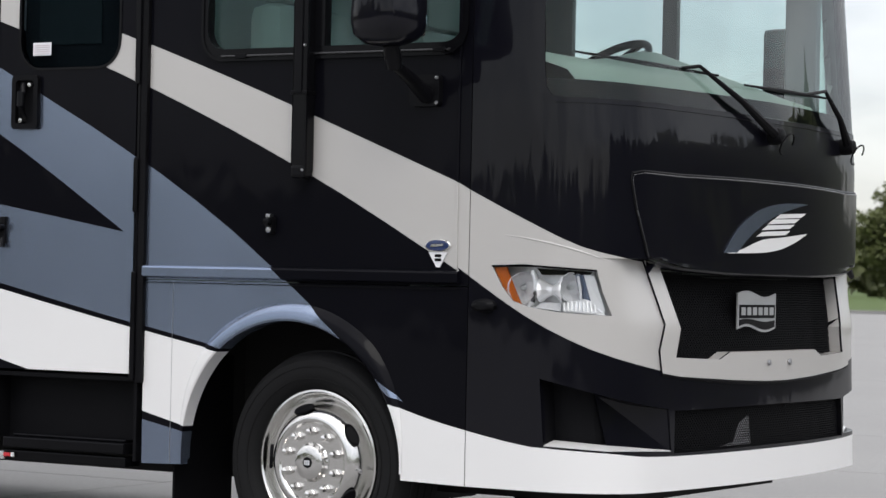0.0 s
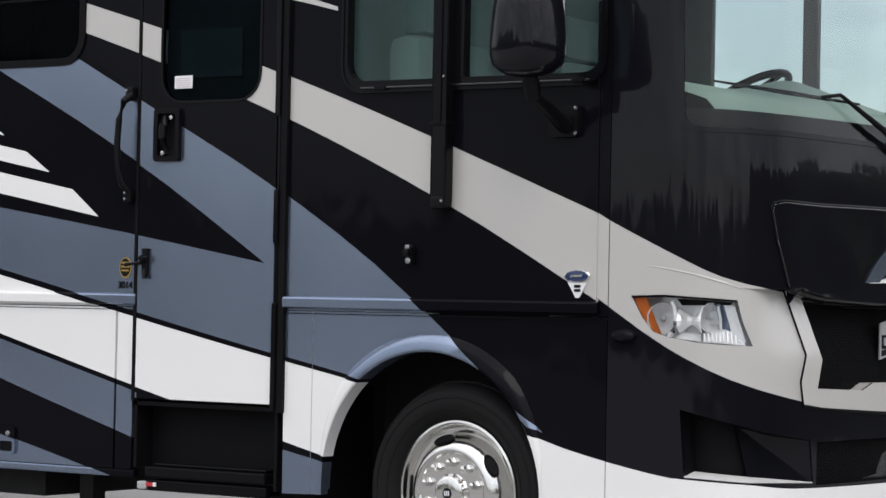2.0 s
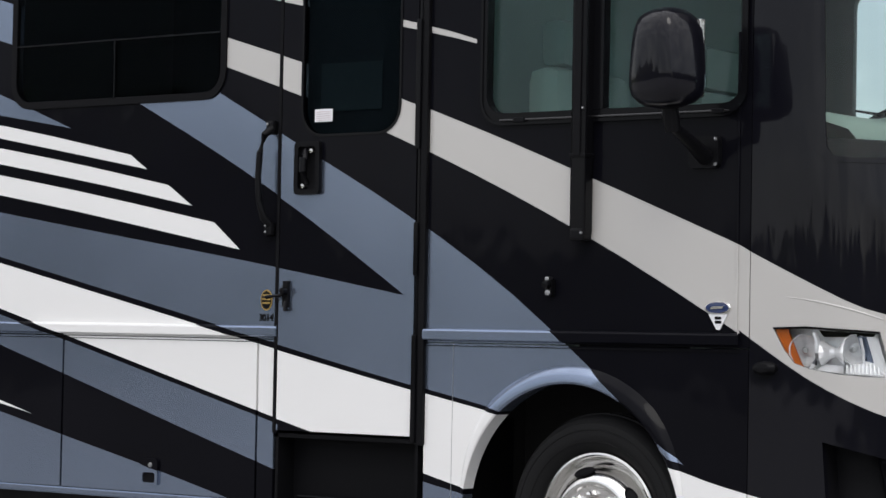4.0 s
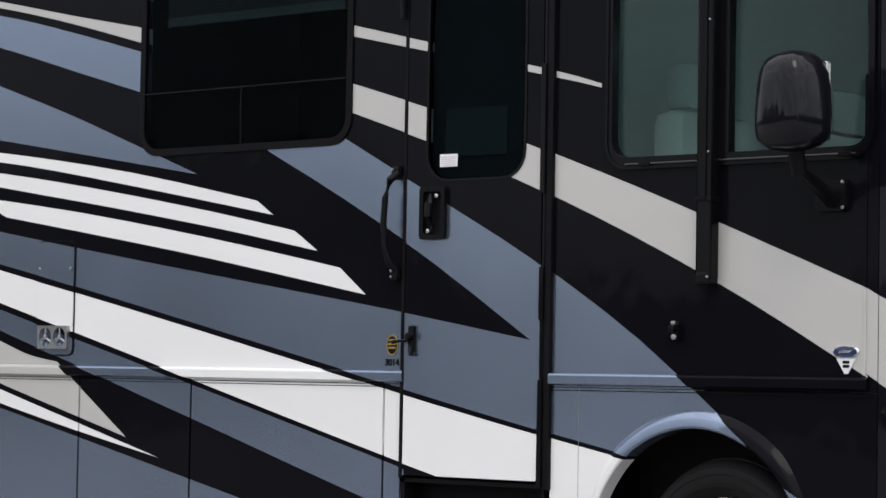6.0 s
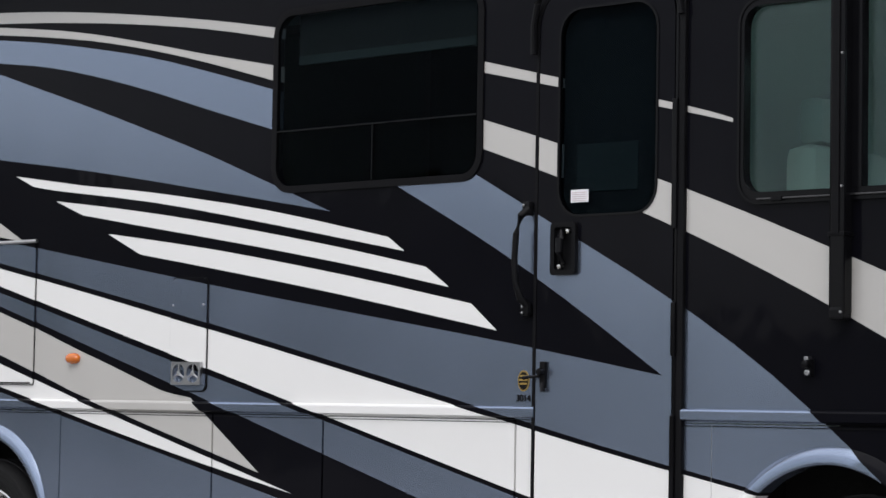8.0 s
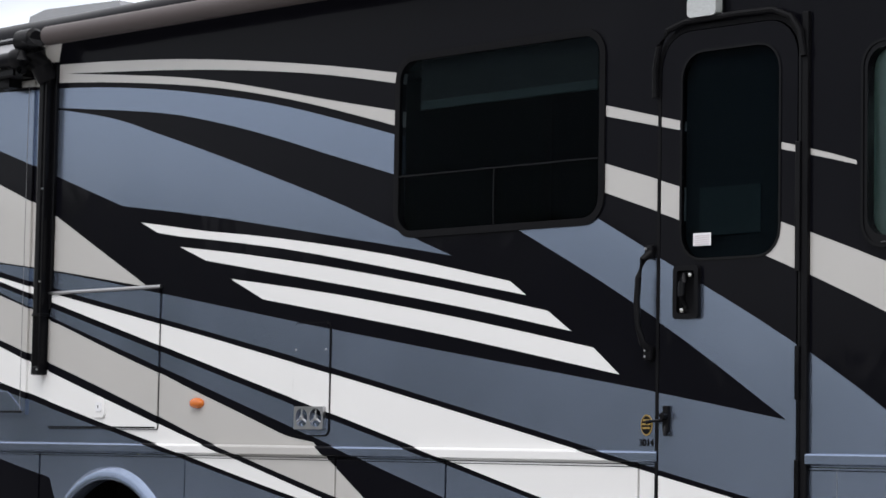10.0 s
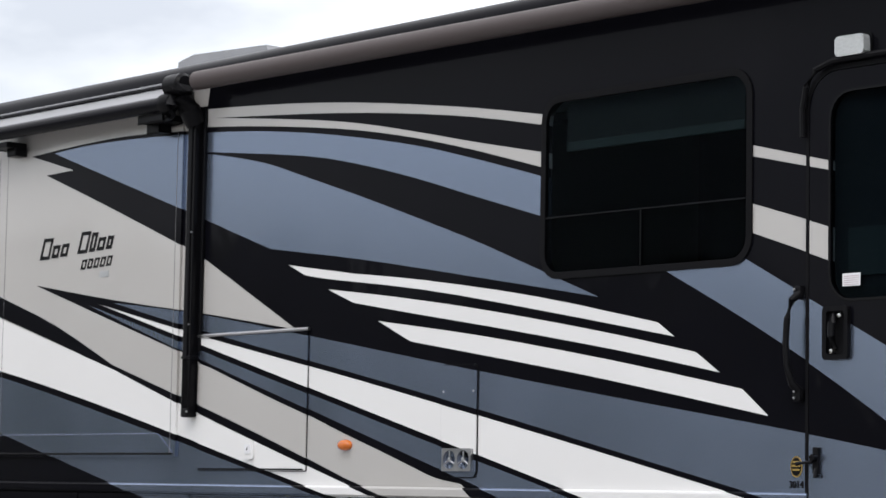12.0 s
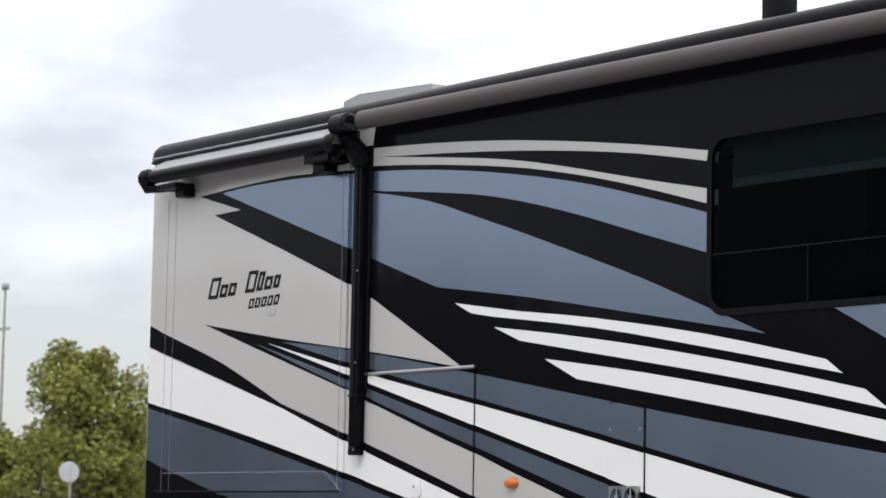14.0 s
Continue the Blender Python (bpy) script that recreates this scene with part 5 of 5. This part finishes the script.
def wave_plate():
    top = empty("front_badge")
    top.parent = coach
    top["label"] = "chrome wavy maker's plate as plain shapes"
    def sheet(name, y0, y1, zf0, zf1, out, mat, n=12):
        bm = bmesh.new()
        for i in range(n):
            ya, yb = y0 + (y1 - y0) * i / n, y0 + (y1 - y0) * (i + 1) / n
            xx = front_x(YC, 1.0) - 0.03 + out
            q = [(xx, ya, zf0(ya)), (xx, yb, zf0(yb)), (xx, yb, zf1(yb)), (xx, ya, zf1(ya))]
            vs = [bm.verts.new(p) for p in q] + [bm.verts.new((p[0] - 0.006, p[1], p[2])) for p in q]
            for idx in ((0, 1, 2, 3), (7, 6, 5, 4), (0, 4, 5, 1), (3, 2, 6, 7), (0, 3, 7, 4), (1, 5, 6, 2)):
                bm.faces.new([vs[k] for k in idx])
        bmesh.ops.remove_doubles(bm, verts=bm.verts, dist=1e-5)
        part(name, bm, mat, top)
    w = lambda y: 0.012 * math.sin((y - 0.93) / 0.35 * math.tau)
    sheet("plate", 0.935, 1.295, lambda y: 0.955 + w(y), lambda y: 1.092 + w(y), 0.0, ALU)
    sheet("plate_field", 0.950, 1.280, lambda y: 0.998, lambda y: 1.050, 0.003, SEAL)
    sheet("plate_foot", 0.950, 1.280, lambda y: 0.965 + w(y), lambda y: 0.990 + 0.5 * w(y), 0.003, PLASTIC)
    for i in range(6):
        y = 0.962 + 0.053 * i
        sheet("plate_bar", y, y + 0.036, lambda q: 1.010, lambda q: 1.040, 0.005, ALU, 2)


wave_plate()


def front_shape(name, pts, out, mat, parent):
    """A flat cut-out on the front, outlined in (y, z)."""
    bm = bmesh.new()
    if parent.name.startswith("hood_crest"):
        pts = [(0.73 + (y - 0.85) * 1.085, z) for y, z in pts]
    vs = [bm.verts.new((front_x(y, z) + out, y, z)) for y, z in pts]
    es = [bm.edges.new((vs[i], vs[i - 1])) for i in range(len(vs))]
    bmesh.ops.triangle_fill(bm, use_beauty=True, edges=es, normal=(1, 0, 0))
    g = bmesh.ops.extrude_face_region(bm, geom=bm.faces[:], use_keep_orig=True)["geom"]
    for v in g:
        if isinstance(v, bmesh.types.BMVert):
            v.co.x -= 0.003
    return part(name, bm, mat, parent)


crest = empty("hood_crest")
crest.parent = coach
crest["label"] = "slate and white winged crest on the hood"
front_shape("crest_wing", curve([(0.85, 1.245), (0.96, 1.345), (1.12, 1.415), (1.32, 1.447), (1.56, 1.452)]) + curve([(1.56, 1.452), (1.40, 1.428), (1.22, 1.388), (1.06, 1.322), (0.945, 1.247)]), 0.015, SLATE, crest)
front_shape("crest_wing", curve([(0.99, 1.262), (1.14, 1.30), (1.32, 1.315), (1.55, 1.335)]) + curve([(1.55, 1.335), (1.40, 1.29), (1.20, 1.255), (0.87, 1.243)]), 0.015, WHITE, crest)
for a, z in ((1.09, 1.312), (1.13, 1.338), (1.18, 1.362), (1.24, 1.385)):
    front_shape("crest_bar", [(a, z), (a + 0.24, z + 0.012), (a + 0.29, z + 0.030), (a + 0.05, z + 0.020)], 0.016, WHITE, crest)
front_shape("pale_patch", front_shape_later, -0.035, LABELWHITE, coach)["label"] = "pale patch behind the lower grille"
for y in (1.12, 1.32):
    part("plate_screw", lathe(bmesh.new(), [(0, -0.010), (0.010, -0.008), (0.012, 0)], 12, Matrix.Translation((front_x(y, 0.85) + 0.014, y, 0.828)) @ Matrix.Rotation(radians(90), 4, "Z")), STEEL, coach)

# side oval emblem, drawn as plain shapes
em = part("side_emblem", lathe(bmesh.new(), [(0, -0.010), (0.046, -0.009), (0.055, -0.004), (0.055, 0.0)], 40, Matrix.Translation((0.587, 0, 1.246)) @ Matrix.Diagonal((1.0, 1, 0.44, 1))), CHROME, coach, "chrome and navy oval emblem over a vee plate", True)
part("emblem_field", lathe(bmesh.new(), [(0, -0.0125), (0.047, -0.0115), (0.049, -0.0085)], 40, Matrix.Translation((0.587, 0, 1.246)) @ Matrix.Diagonal((1.0, 1, 0.42, 1))), NAVY, em, smooth=True)
part("emblem_bar", slab([[(0.560, 1.240), (0.610, 1.243), (0.618, 1.252), (0.566, 1.250)]], -0.0145, -0.012), CHROME, em)
part("vee_plate", slab([[(0.548, 1.222), (0.628, 1.222), (0.597, 1.166), (0.583, 1.166)]], -0.006, 0.0), LABELWHITE, em)
for z in (1.203, 1.188):
    part("vee_bar", slab([rrect(0.576, z, 0.604, z + 0.011, 0.004)], -0.0075, -0.0061), SEAL, em)

# ---- wipers ----


def wiper(base, elbow, tip0, tip1):
    top = part("wiper", tube(bmesh.new(), [base, tuple((b + e) / 2 + d for b, e, d in zip(base, elbow, (0.015, 0, 0.0))), elbow], [0.021, 0.012, 0.007], 8), SEAL, coach, "black windshield wiper at rest", True)
    mid = tuple((a + b) / 2 for a, b in zip(tip0, tip1))
    part("yoke", tube(bmesh.new(), [elbow, tuple(m * 0.6 + q * 0.4 for m, q in zip(mid, tip1))], [0.007, 0.006], 8), PLASTIC, top, smooth=True)
    part("blade", tube(bmesh.new(), [tip0, mid, tip1], [0.004, 0.009, 0.004], 8), SEAL, top, smooth=True)
    part("pivot", lathe(bmesh.new(), [(0, -0.03), (0.028, -0.026), (0.034, 0.0), (0.034, 0.05)], 18, Matrix.Translation(base) @ Matrix.Rotation(radians(90), 4, "Z")), PLASTIC, top, smooth=True)
    hose = [(base[0] + 0.03 + 0.02 * math.sin(a), base[1] + 0.03 + 0.05 * math.cos(a), base[2] - 0.03 + 0.04 * math.sin(a)) for a in [math.tau * k / 14 for k in range(12)]]
    part("washer_hose", tube(bmesh.new(), hose, 0.0035, 6), SEAL, top)


fx = lambda y, z, o=0.03: (front_x(y, z) + o, y, z)
wiper(fx(1.14, 1.705), fx(0.53, 1.928, 0.04), fx(0.022, 1.945, 0.02), fx(0.68, 1.905))
wiper(fx(1.99, 1.71), fx(1.68, 1.92, 0.04), fx(0.88, 1.885), fx(1.73, 1.895))

# ---- wheels ----


def wheel():
    top = empty("wheel")
    top.parent = coach
    t = [(0.270, 0.02), (0.282, -0.020), (0.310, -0.046), (0.345, -0.056), (0.385, -0.050), (0.403, -0.030), (0.413, -0.008), (0.419, 0.016), (0.420, 0.10), (0.419, 0.18), (0.408, 0.205), (0.34, 0.225), (0.285, 0.2)]
    tyre = part("tyre", lathe(bmesh.new(), t, 72), RUBBER, top, "black truck tyre", True)
    for r, d in ((0.318, 0.047), (0.362, 0.0515)):
        part("sidewall_ring", lathe(bmesh.new(), [(r - 0.003, -d), (r - 0.001, -d - 0.005), (r + 0.001, -d - 0.005), (r + 0.003, -d)], 72), RUBBER, tyre, smooth=True)
    for k in range(4):
        part("tread_rib", lathe(bmesh.new(), [(0.415, 0.012 + 0.045 * k), (0.424, 0.015 + 0.045 * k), (0.424, 0.048 + 0.045 * k), (0.415, 0.051 + 0.045 * k)], 72), RUBBER, tyre)
    prof = [(0.287, 0.03), (0.288, -0.012), (0.284, -0.022), (0.276, -0.024), (0.268, -0.018), (0.262, 0.004), (0.250, 0.018), (0.236, 0.020), (0.226, 0.004), (0.214, -0.024), (0.198, -0.046), (0.180, -0.058), (0.165, -0.062), (0.158, -0.058), (0.152, -0.052), (0.078, -0.052), (0.070, -0.060), (0.066, -0.085), (0.055, -0.094), (0.036, -0.098), (0.0, -0.099)]
    prof = [(r * 0.965, y if y > -0.06 else -0.06 + (y + 0.06) * 0.6) for r, y in prof]
    rim = part("rim", lathe(bmesh.new(), prof, 80), CHROME, top, "polished stainless wheel cover", True)
    for k in range(5):
        a = radians(33 + 72 * k)
        m = Matrix.Rotation(-a, 4, "Y") @ Matrix.Translation((0.204, -0.038, 0)) @ Matrix.Rotation(radians(50), 4, "Z") @ Matrix.Diagonal((0.85, 1, 1.7, 1))
        part("hand_hole", lathe(bmesh.new(), [(0, -0.004), (0.021, -0.004), (0.025, -0.008), (0.028, -0.004), (0.027, 0.004)], 24, m), SEAL, rim)
    for k in range(10):
        a = radians(18 + 36 * k)
        m = Matrix.Translation((0.118 * math.cos(a), -0.052, 0.118 * math.sin(a)))
        nut = part("lug_nut", lathe(bmesh.new(), [(0.0185, 0.0), (0.0185, -0.006), (0.015, -0.009), (0.0145, -0.024), (0.011, -0.032), (0.0, -0.036)], 6, m), CHROME, rim)
    part("hub_label", lathe(bmesh.new(), [(0, -0.0855), (0.021, -0.0855), (0.022, -0.080)], 8), SEAL, rim, "black printed hub label")
    for k in range(3):
        part("hub_mark", boxes(((-0.012 + 0.009 * k, -0.0866, -0.009), (-0.007 + 0.009 * k, -0.0856, 0.009))), LABELWHITE, rim)
    part("valve", tube(bmesh.new(), [(0.205, -0.03, -0.02), (0.225, -0.05, -0.024)], 0.006, 8), STEEL, rim)
    return top


front_wheel = wheel()
front_wheel["label"] = "front truck wheel with polished cover, steered slightly"
front_wheel.matrix_basis = pose(0.03, 0.090, 0.420, 0, 0, -3)
for x, y, r in ((-5.27, 0.075, 0), (-5.27, 2.34, 180), (0.03, 2.34, 180)):
    copy_thing(front_wheel, pose(x, y, 0.420, 0, 0, r))

# mud flaps behind the front wheels
for y in (0.035, YF - 0.42):
    flap = part("mud_flap", boxes(((-0.628, y, 0.11), (-0.618, y + 0.385, 0.80)), bevel=0.003), SEAL, coach, "black rubber mud flap")

# ---- mirror ----


def mirror():
    bm = bmesh.new()
    bmesh.ops.create_cube(bm, size=1)
    bmesh.ops.subdivide_edges(bm, edges=bm.edges, cuts=5, use_grid_fill=True)
    for v in bm.verts:
        p = v.co * 2
        n = max((abs(p.x) ** 3.4 + abs(p.y) ** 2.6 + abs(p.z) ** 5.5) ** (1 / 4.0), 1e-6)
        q = p / n
        w = 1.0 - 0.30 * ((q.z + 1) / 2) ** 1.6
        v.co = (q.x * 0.137 * w, q.y * 0.10, q.z * 0.180)
    shell = part("mirror", bm, CAPBLACK, coach, "black teardrop side mirror on an arm", True)
    shell.matrix_basis = pose(0.548, -0.31, 2.130, 0, 0, -14)
    part("mirror_glass", boxes(((-0.09, 0.070, -0.14), (0.09, 0.0985, 0.14)), bevel=0.006), CHROME, shell)
    part("neck", tube(bmesh.new(), [(0.548, -0.29, 1.955), (0.548, -0.28, 1.915), (0.55, -0.27, 1.87)], [0.029, 0.032, 0.027], 12), PLASTIC, shell, smooth=True)
    part("arm", tube(bmesh.new(), [(0.55, -0.265, 1.885), (0.545, -0.15, 1.845), (0.54, -0.03, 1.795)], [0.020, 0.025, 0.032], 10), PLASTIC, shell, smooth=True)
    base = part("foot", slab([rrect(0.464, 1.755, 0.592, 1.872, 0.02)], -0.028, 0.0), PLASTIC, shell, "black mounting foot")
    for x, z in ((0.582, 1.860), (0.582, 1.768)):
        part("bolt", lathe(bmesh.new(), [(0, -0.034), (0.007, -0.032), (0.008, -0.027)], 8, Matrix.Translation((x, 0, z))), STEEL, base)
    for o in shell.children:
        if o.name.split(".")[0] != "mirror_glass":
            o.matrix_parent_inverse = shell.matrix_basis.inverted()


mirror()

# ---- awning ----
awning = empty("patio_awning")
awning.parent = coach
awning["label"] = "rolled patio awning with black support arms"
part("roller", tube(bmesh.new(), [(-5.75, -0.135, 3.317), (-0.02, -0.135, 3.278)], 0.051, 24), FABRIC, awning, "rolled brown awning fabric", True)
part("awning_rail", boxes(((-5.8, -0.06, 3.352), (0.02, -0.02, 3.368)), bevel=0.004), GLOSSBLACK, awning)


def awning_arm(x0, x1, z0, z1, knuckle):
    arm = part("support_arm", boxes(((x0, -0.062, z0 + 0.02), (x1, -0.002, z1)), bevel=0.010), GLOSSBLACK, awning, "black support arm")
    w = x1 - x0
    part("inner_channel", boxes(((x0 + 0.22 * w, -0.069, z0 + 0.32), (x1 - 0.30 * w, -0.060, z1 - 0.02)), bevel=0.004), PLASTIC, arm)
    part("arm_foot", boxes(((x0 + 0.003, -0.066, z0), (x1 - 0.003, 0.0, z0 + 0.05)), bevel=0.012), PLASTIC, arm)
    part("stop_collar", boxes(((x0 - 0.003, -0.066, z0 + 0.315), (x1 + 0.003, -0.001, z0 + 0.33)), bevel=0.003), PLASTIC, arm)
    for z in [z0 + 0.03, z0 + 0.5, z0 + 1.0, z1 - 0.08]:
        part("bolt", lathe(bmesh.new(), [(0, -0.071), (0.0045, -0.070), (0.005, -0.06)], 8, Matrix.Translation((x1 - 0.010, 0, z))), STEEL, arm)
    if knuckle:
        c = [((x0 + x1) / 2 + 0.01, -0.04, z1 - 0.10), ((x0 + x1) / 2, -0.08, z1 - 0.02), ((x0 + x1) / 2 - 0.005, -0.12, z1 + 0.05), ((x0 + x1) / 2, -0.135, z1 + 0.10), ((x0 + x1) / 2 + 0.03, -0.135, z1 + 0.118)]
        part("knuckle", tube(bmesh.new(), c, [0.055, 0.062, 0.066, 0.066, 0.05], 14), PLASTIC, arm, "black end knuckle", True)
        part("end_cap", lathe(bmesh.new(), [(0, -0.02), (0.045, -0.018), (0.062, 0.0), (0.062, 0.12)], 20, Matrix.Translation((x1 - 0.02, -0.135, 3.312)) @ Matrix.Rotation(radians(90), 4, "Z")), PLASTIC, arm, smooth=True)


awning_arm(-0.037, 0.032, 1.492, 3.26, True)
awning_arm(-5.925, -5.852, 1.510, 3.20, True)
part("wall_rail", boxes(((-5.848, -0.020, 1.86), (-5.822, -0.001, 3.20)), bevel=0.004), GLOSSBLACK, awning, "black wall rail beside the arm")

# slide-out topper roller at the rear
topper = empty("slide_topper")
topper.parent = coach
topper["label"] = "black roller topper over the slide-out"
part("topper_roller", tube(bmesh.new(), [(-7.95, -0.16, 3.215), (-5.97, -0.16, 3.215)], 0.040, 18), BLACK, topper, "glossy black roller tube", True)
# fabric that slopes from the rail under the roof edge out to the roller
flap = bmesh.new()
rows = [[flap.verts.new((x, y, z)) for y, z in ((-0.030, 3.338), (-0.100, 3.292), (-0.165, 3.258), (-0.165, 3.250), (-0.100, 3.282), (-0.030, 3.326))] for x in (-8.0, -7.3, -6.6, -5.98)]
for p, q in zip(rows, rows[1:]):
    for k in range(6):
        flap.faces.new((p[k], p[(k + 1) % 6], q[(k + 1) % 6], q[k]))
flap.faces.new(rows[0])
flap.faces.new(rows[-1][::-1])
part("topper_flap", flap, TOPPER, topper, "grey topper fabric", True)
# grey tube painted as the highlight line along the roof gutter
part("gutter_highlight", tube(bmesh.new(), [(-8.13, -0.040, 3.360), (-5.93, -0.040, 3.360)], 0.006, 8), TOPPER, topper, smooth=True)
for x, s in ((-7.97, 1), (-5.945, -1)):
    part("end_arm", tube(bmesh.new(), [(x, -0.16, 3.235), (x - s * 0.025, -0.175, 3.195), (x, -0.165, 3.150), (x + s * 0.09, -0.12, 3.142), (x + s * 0.24, -0.06, 3.150)], [0.034, 0.036, 0.030, 0.020, 0.018], 10), PLASTIC, topper, "curved black end arm", True)
for x in (-7.95, -5.96):
    part("topper_end", lathe(bmesh.new(), [(0, -0.03), (0.045, -0.026), (0.056, 0.0), (0.056, 0.05), (0, 0.055)], 18, Matrix.Translation((x, -0.16, 3.215)) @ Matrix.Rotation(radians(90), 4, "Z")), PLASTIC, topper, smooth=True)
    s = 1 if x < -7 else -1
    part("topper_arm", boxes(((x + s * 0.08, -0.16, 3.13), (x + s * 0.30, -0.02, 3.165)), ((x + s * 0.20, -0.10, 3.082), (x + s * 0.30, -0.015, 3.135)), bevel=0.008), PLASTIC, topper, "black topper bracket")

# roof fittings
bm = bmesh.new()
lid = [(-6.73, 3.47), (-5.80, 3.47), (-5.85, 3.596), (-6.55, 3.624), (-6.70, 3.598)]
slab([lid], 0.40, 0.86, bm)
part("roof_vent_lid", bm, TOPPER, coach, "low pale wedge roof vent")
part("vent_cap", boxes(((-3.29, 0.46, 3.47), (-3.155, 0.58, 3.80)), bevel=0.02), PLASTIC, coach, "black roof vent cap", True)

# ---- cab interior ----


def cab_interior():
    bm = bmesh.new()
    rows = []
    for i in range(17):
        y = 0.10 + (YF - 0.24) * i / 16
        b = 0.09 * math.exp(-((y - 1.70) / 0.38) ** 2)
        xf = front_x(y, 1.8) - 0.06
        lowx = max(0.75, front_x(y, 1.2) - 0.22)
        prof = [(0.48, 1.06), (0.50, 1.55), (0.53, 1.93 + b), (0.60, 2.015 + b), (0.72, 2.00 + b * 0.7), (max(0.86, xf - 0.12), 1.89), (max(0.90, xf), 1.76), (lowx, 1.70), (lowx, 1.06)]
        rows.append([bm.verts.new((x, y, z)) for x, z in prof])
    for p, q in zip(rows, rows[1:]):
        for k in range(len(p)):
            j = (k + 1) % len(p)
            bm.faces.new((p[k], p[j], q[j], q[k]))
    part("dashboard", bm, DASH, coach, "pale green-grey vinyl dashboard", True)
    c, n = Vector((0.39, 1.70, 2.045)), Vector((-0.50, 0, 0.87)).normalized()
    m = Matrix.Translation(c) @ n.to_track_quat("Y", "Z").to_matrix().to_4x4()
    sw = part("steering_wheel", tube(bmesh.new(), [m @ Vector((0.19 * math.cos(a), 0, 0.19 * math.sin(a))) for a in [math.tau * k / 32 for k in range(33)]], 0.017, 10, False), PLASTIC, coach, "black steering wheel", True)
    part("hub", lathe(bmesh.new(), [(0, 0.02), (0.07, 0.015), (0.08, -0.01), (0.04, -0.06)], 20, m), PLASTIC, sw, smooth=True)
    for a in (0, 120, 240):
        part("spoke", tube(bmesh.new(), [m @ Vector((0, 0, 0)), m @ Vector((0.2 * math.cos(radians(a + 90)), 0, 0.2 * math.sin(radians(a + 90))))], 0.013, 8), PLASTIC, sw)
    part("column", tube(bmesh.new(), [tuple(c - n * 0.02), tuple(c - n * 0.4)], 0.04, 10), PLASTIC, sw)
    for y in (0.62, 1.72):
        seat = part("cab_seat", boxes(((-0.45, y - 0.28, 1.38), (0.10, y + 0.28, 1.56)), bevel=0.06), SEAT, coach, "pale leather cab seat", True)
        part("seat_back", boxes(((-0.55, y - 0.27, 1.50), (-0.38, y + 0.27, 2.22)), bevel=0.07), SEAT, seat, smooth=True)
        part("head_rest", boxes(((-0.55, y - 0.17, 2.22), (-0.42, y + 0.17, 2.42)), bevel=0.05), SEAT, seat, smooth=True)
        part("arm_rest", boxes(((-0.42, y - 0.33, 1.72), (-0.02, y - 0.27, 1.79)), bevel=0.025), SEAT, seat, smooth=True)
        part("pedestal", boxes(((-0.35, y - 0.15, 1.05), (0.0, y + 0.15, 1.39)), bevel=0.02), PLASTIC, seat)
    part("far_mirror", boxes(((0.70, YF + 0.18, 1.95), (0.84, YF + 0.38, 2.285)), bevel=0.03), PLASTIC, coach, "black driver side mirror", True)
    part("far_glass", slab([rrect(-0.17, 1.975, 0.955, 2.73, 0.06)], YF - 0.02, YF - 0.016), CLEAR, coach, "driver window glass").visible_shadow = False
    part("pillar_trim", boxes(((0.95, 2.28, 1.75), (1.10, 2.33, 3.1)), bevel=0.01), TOPPER, coach, "grey trim on the far windshield pillar")
    part("visor", boxes(((0.72, 0.25, 2.62), (0.75, 1.0, 2.9)), bevel=0.01), TRIM, coach)
    part("ceiling_liner", boxes(((-0.75, 0.06, 3.18), (0.9, YF - 0.06, 3.22))), TRIM, coach)


cab_interior()

# ---- pavement slabs near the coach: pieces with open joints ----


def paving():
    rnd = random.Random(2)
    bm = bmesh.new()
    box(bm, (-1.824, -1.824, -0.10), (1.824, 1.824, 0.0), 0.008)
    me = bpy.data.meshes.new("paving_slab")
    bm.to_mesh(me)
    bm.free()
    me.materials.append(CONCRETE)
    for i in range(-5, 9):
        for j in range(-4, 12):
            ob = new("paving_slab", me)
            ob.parent = lot
            ob.location = (-1.1 + 3.66 * i, 1.2 + 3.66 * j, -0.0005 - 0.003 * rnd.random())
            ob.rotation_euler.z = math.pi / 2 * rnd.randrange(4)


paving()
